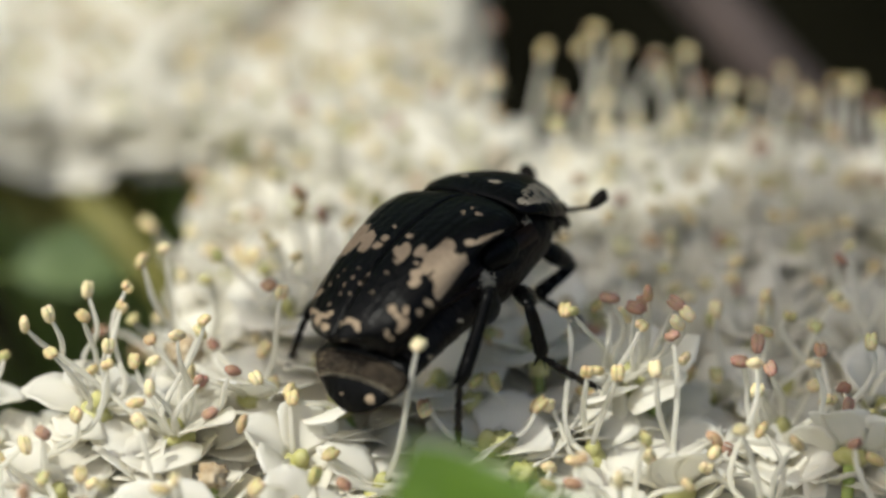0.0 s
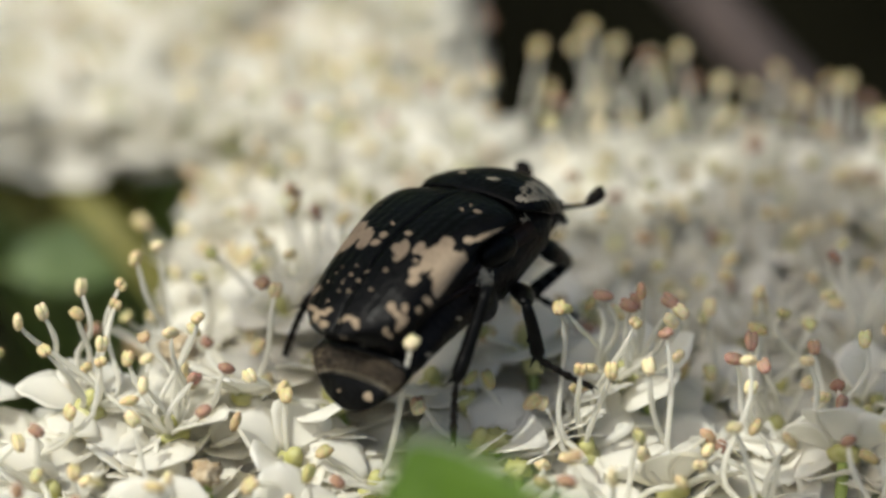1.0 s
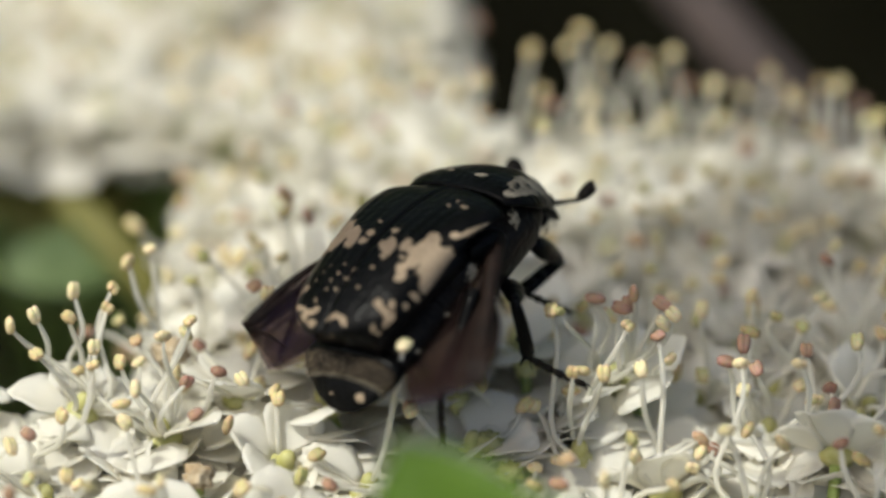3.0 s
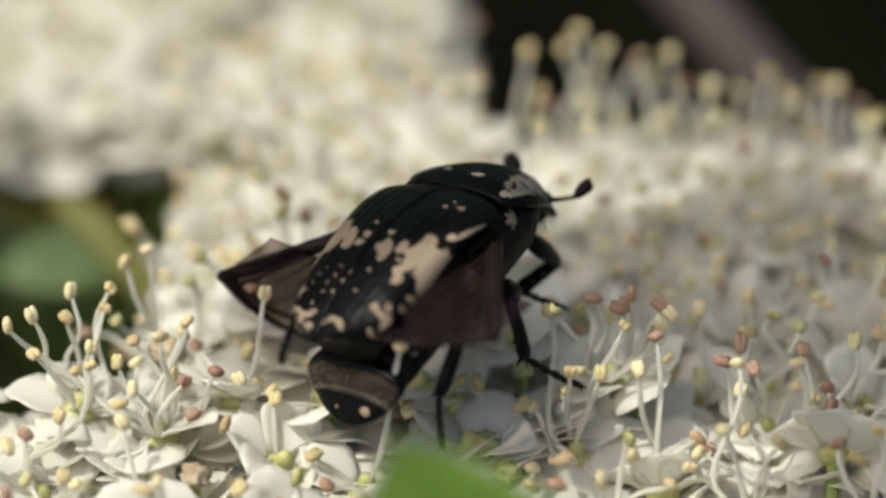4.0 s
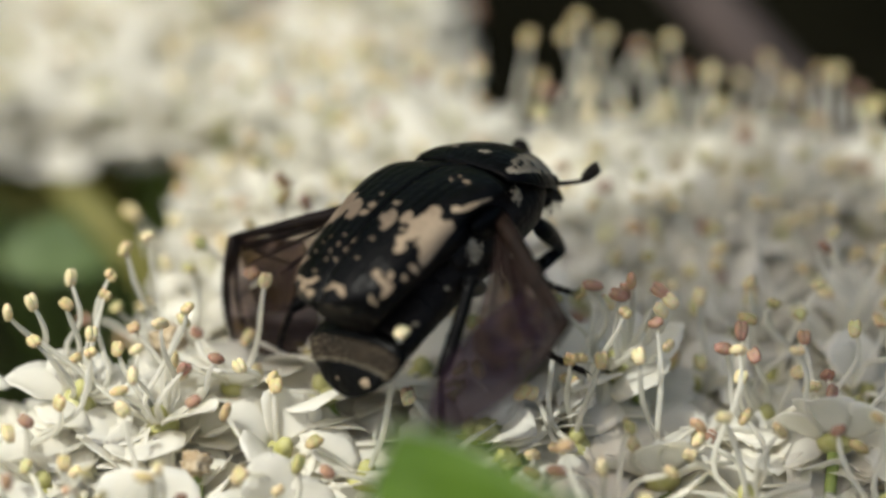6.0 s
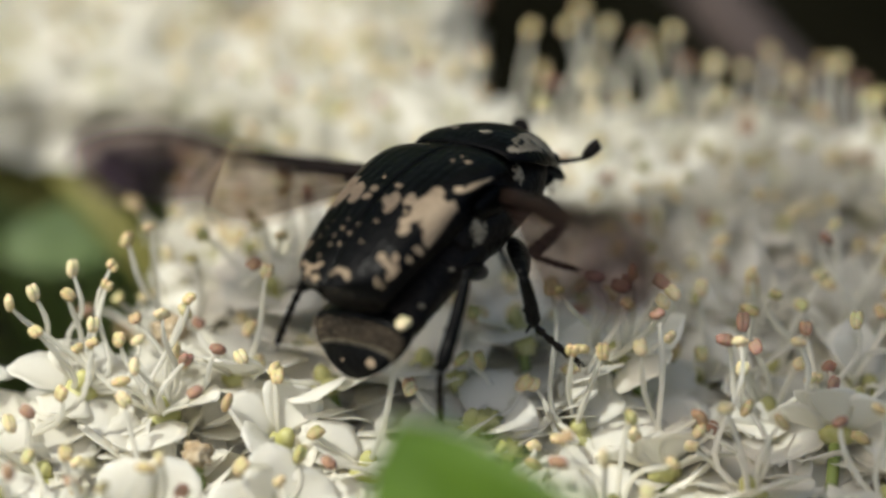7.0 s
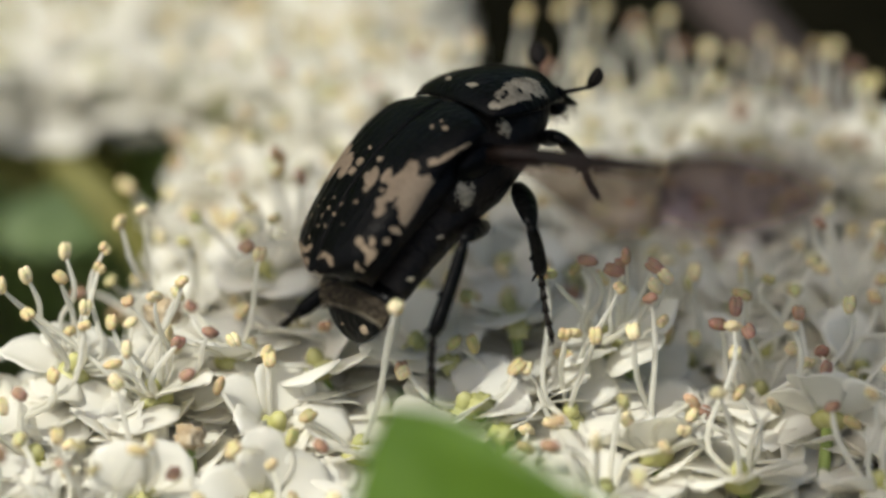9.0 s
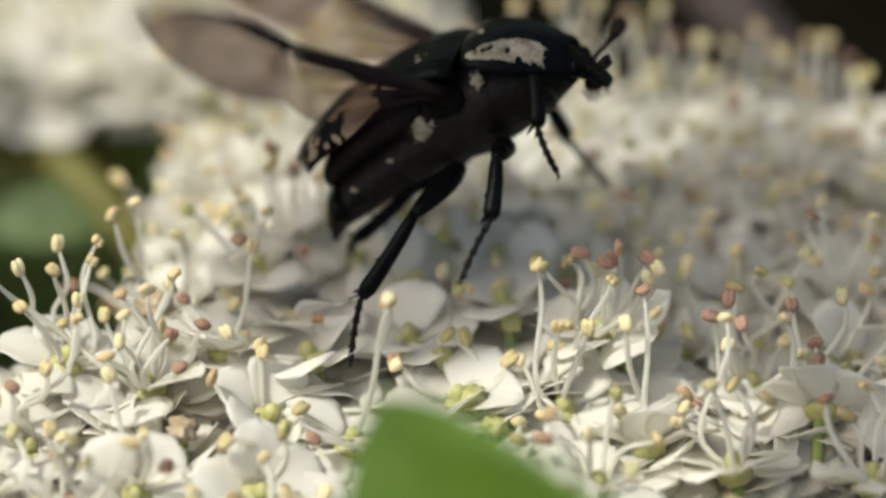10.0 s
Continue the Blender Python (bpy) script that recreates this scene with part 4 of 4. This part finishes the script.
# head
head_axis = [(3.25, -1.95, 1.05, 0.75), (3.6, -2.3, 1.08, 0.66), (3.95, -2.75, 0.92, 0.5), (4.2, -3.15, 0.78, 0.36), (4.36, -3.45, 0.68, 0.2), (4.40, -3.55, 0.5, 0.08)]
head = part("head", loft(bmesh.new(), head_axis, 24), SHELL, beetle)
part("mouth", blob(bmesh.new(), (3.85 * SIZE, 0, -3.3 * SIZE), (0.4 * SIZE, 0.5 * SIZE, 0.35 * SIZE)), SHELL_DULL, head)
bm = bmesh.new()
for k in range(60):
    p = Vector((rnd.uniform(3.3, 4.2), rnd.uniform(-0.6, 0.6), -3.3 - rnd.random() * 0.2)) * SIZE
    tube(bm, [p, p + Vector((rnd.uniform(-0.1, 0.2), rnd.uniform(-0.1, 0.1), -0.5)) * SIZE], [0.014 * SIZE, 0.005 * SIZE], 3)
part("bristles", bm, HAIR, head)
for side in (1, -1):
    part("eye", blob(bmesh.new(), (3.62 * SIZE, side * 0.98 * SIZE, -2.35 * SIZE), (0.34 * SIZE, 0.26 * SIZE, 0.34 * SIZE), None, 14, 10), SHELL, head, "round glossy black eye")
    dip = 0.39 if side < 0 else 0.0
    ant = part("antenna", tube(bmesh.new(), [Vector(p) * SIZE for p in ((4.0, side * 0.75, -2.6), (4.3, side * 1.0, -2.5 - dip * 0.5), (4.6 - 0.1 * dip, side * 1.3, -2.42 - 0.8 * dip), (4.85 - 0.6 * dip, side * 1.55, -2.3 - dip))], [0.12 * SIZE, 0.09 * SIZE, 0.08 * SIZE, 0.085 * SIZE], 8), SHELL_DULL, head)
    for k in (-1, 0, 1):
        part("club_leaf", blob(bmesh.new(), ((5.10 - 0.5 * dip) * SIZE, side * 1.78 * SIZE, (-2.13 - 0.9 * dip + 0.09 * k) * SIZE), (0.47 * SIZE, 0.34 * SIZE, 0.11 * SIZE), pose(0, 0, 0, 0, -26 - 7 * k, side * 45 + 6 * k), 12, 8), SHELL_DULL, ant)


def leg_pieces(size, spines):
    """Thigh, shin and foot of one leg, each along its own x axis."""
    a, b, c = size
    bm = tube(bmesh.new(), [(a * t * SIZE, 0, 0.05 * math.sin(math.pi * t) * SIZE) for t in np.linspace(0, 1, 9)],
              [r * SIZE for r in (0.25, 0.38, 0.45, 0.47, 0.45, 0.41, 0.36, 0.30, 0.20)], 12, 0.7)
    thigh = part("thigh", bm, SHELL, beetle)
    bm = tube(bmesh.new(), [(b * t * SIZE, 0, 0.06 * math.sin(math.pi * t) * SIZE) for t in np.linspace(0, 1, 10)],
              [r * SIZE for r in (0.20, 0.26, 0.28, 0.29, 0.30, 0.31, 0.32, 0.33, 0.34, 0.20)], 10, 0.85)
    for f, s in spines:
        p = Vector((b * f, 0, -0.12)) * SIZE
        tube(bm, [p, p + Vector((0.14, 0.03, -0.2)) * SIZE, p + Vector((0.28, 0.05, -0.33 * s)) * SIZE], [0.1 * SIZE, 0.06 * SIZE, 0.012 * SIZE], 6)
    for s in (-1, 1):
        p = Vector((b * 0.97, s * 0.08, -0.05)) * SIZE
        tube(bm, [p, p + Vector((0.4, s * 0.22, -0.22)) * SIZE], [0.05 * SIZE, 0.012 * SIZE], 5)
    shin = part("shin", bm, SHELL, beetle)
    bm = bmesh.new()
    for k in range(5):
        x0, x1 = c * k / 5, c * (k + 1) / 5
        f = lambda x: -0.25 * (x / c) * (1 - x / c)
        tube(bm, [(x0 * SIZE, 0, f(x0) * SIZE), ((x0 * 0.4 + x1 * 0.6) * SIZE, 0, f(x0 * 0.4 + x1 * 0.6) * SIZE), (x1 * SIZE, 0, f(x1) * SIZE)],
             [0.09 * SIZE, 0.13 * SIZE, (0.17 if k < 4 else 0.11) * SIZE], 8)
        tube(bm, [(x1 * SIZE, 0, f(x1) * SIZE), ((x1 + 0.1) * SIZE, 0.05 * SIZE, (f(x1) - 0.14) * SIZE)], [0.025 * SIZE, 0.006 * SIZE], 4)
    for s in (-1, 1):
        tube(bm, [(c * SIZE, 0, 0), ((c + 0.16) * SIZE, s * 0.1 * SIZE, 0), ((c + 0.28) * SIZE, s * 0.17 * SIZE, -0.12 * SIZE)], [0.05 * SIZE, 0.035 * SIZE, 0.008 * SIZE], 5)
    return thigh, shin, part("foot", bm, SHELL_DULL, beetle)


LEG_SIZES = {"hind_right": (3.3, 3.6, 2.4), "hind_left": (3.3, 3.3, 2.2), "mid_right": (2.8, 2.4, 2.4), "mid_left": (2.8, 2.4, 2.4), "front_right": (2.5, 2.0, 1.8), "front_left": (2.5, 2.0, 1.8)}
HIPS = {"hind_right": (-1.8, -1.4, -4.0), "hind_left": (-1.8, 1.4, -4.0), "mid_right": (0.2, -1.5, -3.8), "mid_left": (0.2, 1.5, -3.8), "front_right": (2.2, -1.1, -3.3), "front_left": (2.2, 1.1, -3.3)}
LEGS = {n: leg_pieces(s, ((0.95, 1.1), (0.7, 0.9), (0.45, 0.7)) if "front" in n else ((0.93, 1.0), (0.55, 0.5))) for n, s in LEG_SIZES.items()}

# hind wings: an inner and an outer panel, hinged
INNER, OUTER = 6.9, 6.1


def wing_panel(length, front, rear, folds, lap=0.0):
    return [[((length * t - lap * s * (1 - t)) * SIZE, (front(t) + (rear(t) - front(t)) * s) * SIZE, folds * math.sin(s * 17 + t * 2) * s * SIZE) for s in np.linspace(0, 1, 13)] for t in np.linspace(0, 1, 16)]


INNER_REAR = smooth_line([0, 0.25, 0.5, 0.75, 1], [0.2, 0.9, 2.2, 3.3, 3.0])
OUTER_FRONT = smooth_line([0, 0.3, 0.6, 0.85, 1], [0.0, -0.35, -0.2, 0.4, 1.25])
OUTER_REAR = smooth_line([0, 0.3, 0.6, 0.9, 1], [2.7, 3.3, 3.2, 2.2, 1.35])


def hind_wing():
    wing = part("hind_wing", sheet(bmesh.new(), wing_panel(INNER, lambda t: 0.0, INNER_REAR, 0.09), 0.02 * SIZE), WING, beetle, "translucent brown flight wing")
    for end, r in (((6.9, 0.02), 0.32), ((6.7, 0.5), 0.24), ((6.5, 1.1), 0.10), ((5.6, 1.8), 0.08), ((4.8, 2.6), 0.06)):
        part("vein", tube(bmesh.new(), [(end[0] * t * SIZE, (end[1] * t ** 1.3) * SIZE, 0.02 * SIZE) for t in np.linspace(0, 1, 7)], [r * SIZE * (1.25 - 0.7 * t) for t in np.linspace(0, 1, 7)], 6), VEIN, wing, "dark brown wing vein")
    bm = sheet(bmesh.new(), wing_panel(OUTER, OUTER_FRONT, OUTER_REAR, 0.06, 0.15), 0.02 * SIZE)
    tube(bm, [(OUTER * t * SIZE, float(OUTER_FRONT(t)) * SIZE, 0) for t in np.linspace(0, 0.9, 8)], [0.24 * SIZE * (1 - 0.8 * t) for t in np.linspace(0, 1, 8)], 6, 1.0, 1)
    for drop, reach, r in ((0.6, 0.8, 0.13),):
        tube(bm, [(OUTER * reach * t * SIZE, (0.15 + drop * t + float(OUTER_FRONT(reach * t))) * SIZE, 0) for t in np.linspace(0, 1, 7)], [r * SIZE * (1 - 0.7 * t) for t in np.linspace(0, 1, 7)], 5, 1.0, 1)
    tube(bm, [(0.1 * SIZE, 0.2 * SIZE, 0), (0.6 * SIZE, 1.2 * SIZE, 0), (0.9 * SIZE, 2.4 * SIZE, 0)], [0.08 * SIZE, 0.07 * SIZE, 0.02 * SIZE], 5, 1.0, 1)
    tip = part("wing_tip", bm, [WING_DARK, VEIN], wing, "darker violet-brown outer wing panel")
    tip.location = (INNER * SIZE, 0, 0)
    return wing, tip


WINGS = {"right": hind_wing(), "left": hind_wing()}
ROOTS = {"right": Vector((-0.7, -2.4, -1.3)), "left": Vector((-0.7, 2.4, -1.3))}


# ---- movement ----
def body_pose(t):
    """The beetle's pose at t seconds."""
    r = np.array(BODY_ROWS)
    x, y, z, turn, pitch, roll = (float(np.interp(t, r[:, 0], r[:, k])) for k in range(1, 7))
    return pose(x * MM, y * MM, z * MM, roll, -pitch, turn)


def frame_of(start, along, hint):
    """A pose at start with x along a direction and y towards a hint."""
    x = Vector(along).normalized()
    y = Vector(hint) - x * x.dot(Vector(hint))
    y.normalize()
    z = x.cross(y)
    m = Matrix((x, y, z)).transposed().to_4x4()
    m.translation = start
    return m


SLANT = SLOPE.to_3x3()


def wing_rows(side, beats, sweep):
    """Poses of an inner wing panel in the beetle's space."""
    s = -1 if side == "right" else 1
    root = ROOTS[side] * SIZE
    rest = frame_of(root + Vector((1.3, 0, 0)) * SIZE, (-1, -0.17 * s, -0.085), (0, -0.8 * s, -0.6))
    rows = [(0.0, rest), (2.8, rest), (2.95, frame_of(root, (-0.93, 0.22 * s, -0.24), (-0.2, -s, -0.2))), (3.08, frame_of(root, (-0.75, 0.6 * s, -0.32), (-0.6, -s, -0.3)))]
    for t, dx, dy, cx, cy, cz in sweep:
        depth = math.sqrt(max(0.02, 1 - (dx * dx + dy * dy) / 330.0 ** 2))
        way = Vector((dx / 330.0, dy / 330.0, depth * -s))
        inv = body_pose(t).to_3x3().inverted()
        rows.append((t, frame_of(root, inv @ (SLANT @ way), inv @ (SLANT @ Vector((cx, cy, cz))))))
    for k, (t, dx, dy) in enumerate(beats):
        depth = math.sqrt(max(0.02, 1 - (dx * dx + dy * dy) / 620.0 ** 2))
        way = Vector((dx / 620.0, dy / 620.0, depth * -s))
        inv = body_pose(t).to_3x3().inverted()
        stroke = 12 * (1 if k % 2 else -1)
        chord = SLANT @ Vector((-0.15 * s, -0.8, 0.55))
        for dt, f in ((-1 / 30, -1), (1 / 30, 1)):
            if t + dt <= 10.04:
                turned = SLANT @ (Matrix.Rotation(radians(stroke * f), 3, "Z") @ Matrix.Rotation(radians(stroke * f), 3, "Y") @ way)
                rows.append((t + dt, frame_of(root, inv @ turned, inv @ chord)))
    if rows[-1][0] < 10.0:
        rows.append((10.0, rows[-1][1]))
    return rows


# direction of the inner panel while the wings unfold: time, across, up, and where its rear edge points
SWEEP_LEFT = [(3.2, -180, -200, 0.5, -0.6, -0.3), (3.8, -325, -73, 0.45, -0.4, -0.8), (4.0, -316, -95, 0.45, -0.4, -0.8), (4.5, -287, -118, 0.45, -0.4, -0.8), (5.5, -312, -114, 0.45, -0.4, -0.8), (5.7, -312, -114, 0.45, -0.45, -0.7), (6.1, -300, -40, 0.2, -0.8, 0.0), (6.4, -300, 50, 0.0, -0.9, 0.3)]
SWEEP_RIGHT = [(3.25, -60, -190, -0.8, 0.2, 0.0), (3.8, 1, -165, -0.99, 0.0, 0.1), (4.0, 4, -160, -0.99, 0.0, 0.1), (4.5, 7, -165, -0.99, 0.0, 0.1), (5.5, 59, -213, -0.99, 0.0, 0.1), (5.7, 67, -218, -0.99, 0.0, 0.15), (6.1, 140, -160, -0.6, -0.7, 0.0), (6.4, 240, -80, -0.3, -0.9, 0.3)]
# direction of the whole wing in flight: time, across, up
BEATS_LEFT = [(6.6, -436, -28), (6.8, -576, 202), (6.9, -356, -46), (7.0, -576, 142), (7.1, -486, 72), (7.2, -346, 32), (7.3, -606, 162), (7.4, -276, 22), (7.5, -526, 92), (7.6, -616, 132), (7.7, -236, 22), (7.8, -616, 102), (8.0, -386, 57), (8.2, -206, 32), (8.3, -566, 92), (8.4, -486, 82), (8.5, -256, 102), (8.6, -596, 112), (8.8, -206, 42), (8.9, -602, 84), (9.0, -176, 92), (9.1, -296, 92), (9.2, -486, 142), (9.4, -306, 182), (9.5, -536, 172), (9.7, -306, 282), (9.8, -356, 152), (10.0, -480, 260)]
BEATS_RIGHT = [(6.6, 350, -150), (6.8, 120, -60), (6.9, 550, -178), (7.0, 320, -100), (7.1, 420, -120), (7.2, 540, -190), (7.3, 180, -40), (7.4, 586, -110), (7.5, 470, -110), (7.6, 260, -60), (7.7, 480, -90), (7.8, 150, -20), (8.0, 560, -86), (8.2, 570, 0), (8.3, 260, -90), (8.4, 370, -110), (8.5, 400, -60), (8.6, 120, 0), (8.8, 380, -120), (8.9, 200, 40), (9.0, 575, -55), (9.1, 240, -40), (9.2, 100, -60), (9.4, 330, 60), (9.5, 60, -160), (9.7, 200, 60), (9.8, 100, -200), (10.0, -520, 110)]
FOLDS = [(0.0, 172, -4), (2.8, 172, -4), (3.1, 168, 0), (3.3, 120, 30), (3.55, 60, 75), (3.8, 18, 116), (5.0, 18, 116), (5.7, 16, 112), (6.0, 0, 72), (6.25, 0, 38), (6.45, 0, 6), (6.6, 0, 0), (6.8, 0, 8), (7.0, 0, -1), (7.3, 0, -3), (8.0, 0, -3), (9.0, 0, -3), (10.0, 0, -3)]


# how far the abdomen sags: time, degrees
SAG = [(0.0, 0.0), (2.7, 0.0), (3.6, 6.0), (4.5, 7.0), (5.7, 7.5), (7.0, 6.0), (7.5, 5.0), (8.0, 3.0), (8.5, 1.5), (9.0, 2.0), (9.5, 4.0), (10.0, 4.0)]


def motions():
    hinge = Matrix.Translation(Vector((-1.0, 0, -2.2)) * SIZE)
    for plate in (abdomen, back_plate, band, tail):
        walk(plate, [(t, hinge @ pose(0, 0, 0, 0, -a, 0) @ hinge.inverted()) for t, a in SAG])
    walk(beetle, [(r[0], pose(r[1] * MM, r[2] * MM, r[3] * MM, r[6], -r[5], r[4])) for r in BODY_ROWS])
    for name, rows in (("hind_right", HIND_RIGHT), ("hind_left", HIND_LEFT), ("mid_right", MID_RIGHT), ("mid_left", MID_LEFT), ("front_right", FRONT_RIGHT), ("front_left", FRONT_LEFT)):
        hip = Vector(HIPS[name])
        out = Vector((0, hip.y, 0)).normalized()
        keys = ([], [], [])
        for t, knee, ankle, toe in rows:
            pts = [hip, Vector(knee), Vector(ankle), Vector(toe)]
            for k in range(3):
                m = frame_of(pts[k] * SIZE, pts[k + 1] - pts[k], Vector((1, 0, 0)).cross(pts[k + 1] - pts[k]) + out * 0.01)
                keys[k].append((t, m))
        for ob, k in zip(LEGS[name], keys):
            walk(ob, k)
    for side, beats, sweep in (("right", BEATS_RIGHT, SWEEP_RIGHT), ("left", BEATS_LEFT, SWEEP_LEFT)):
        wing, tip = WINGS[side]
        walk(wing, wing_rows(side, beats, sweep))
        walk(tip, [(t, pose(INNER * SIZE, 0, 0, 0, -a, b)) for t, a, b in FOLDS])


motions()
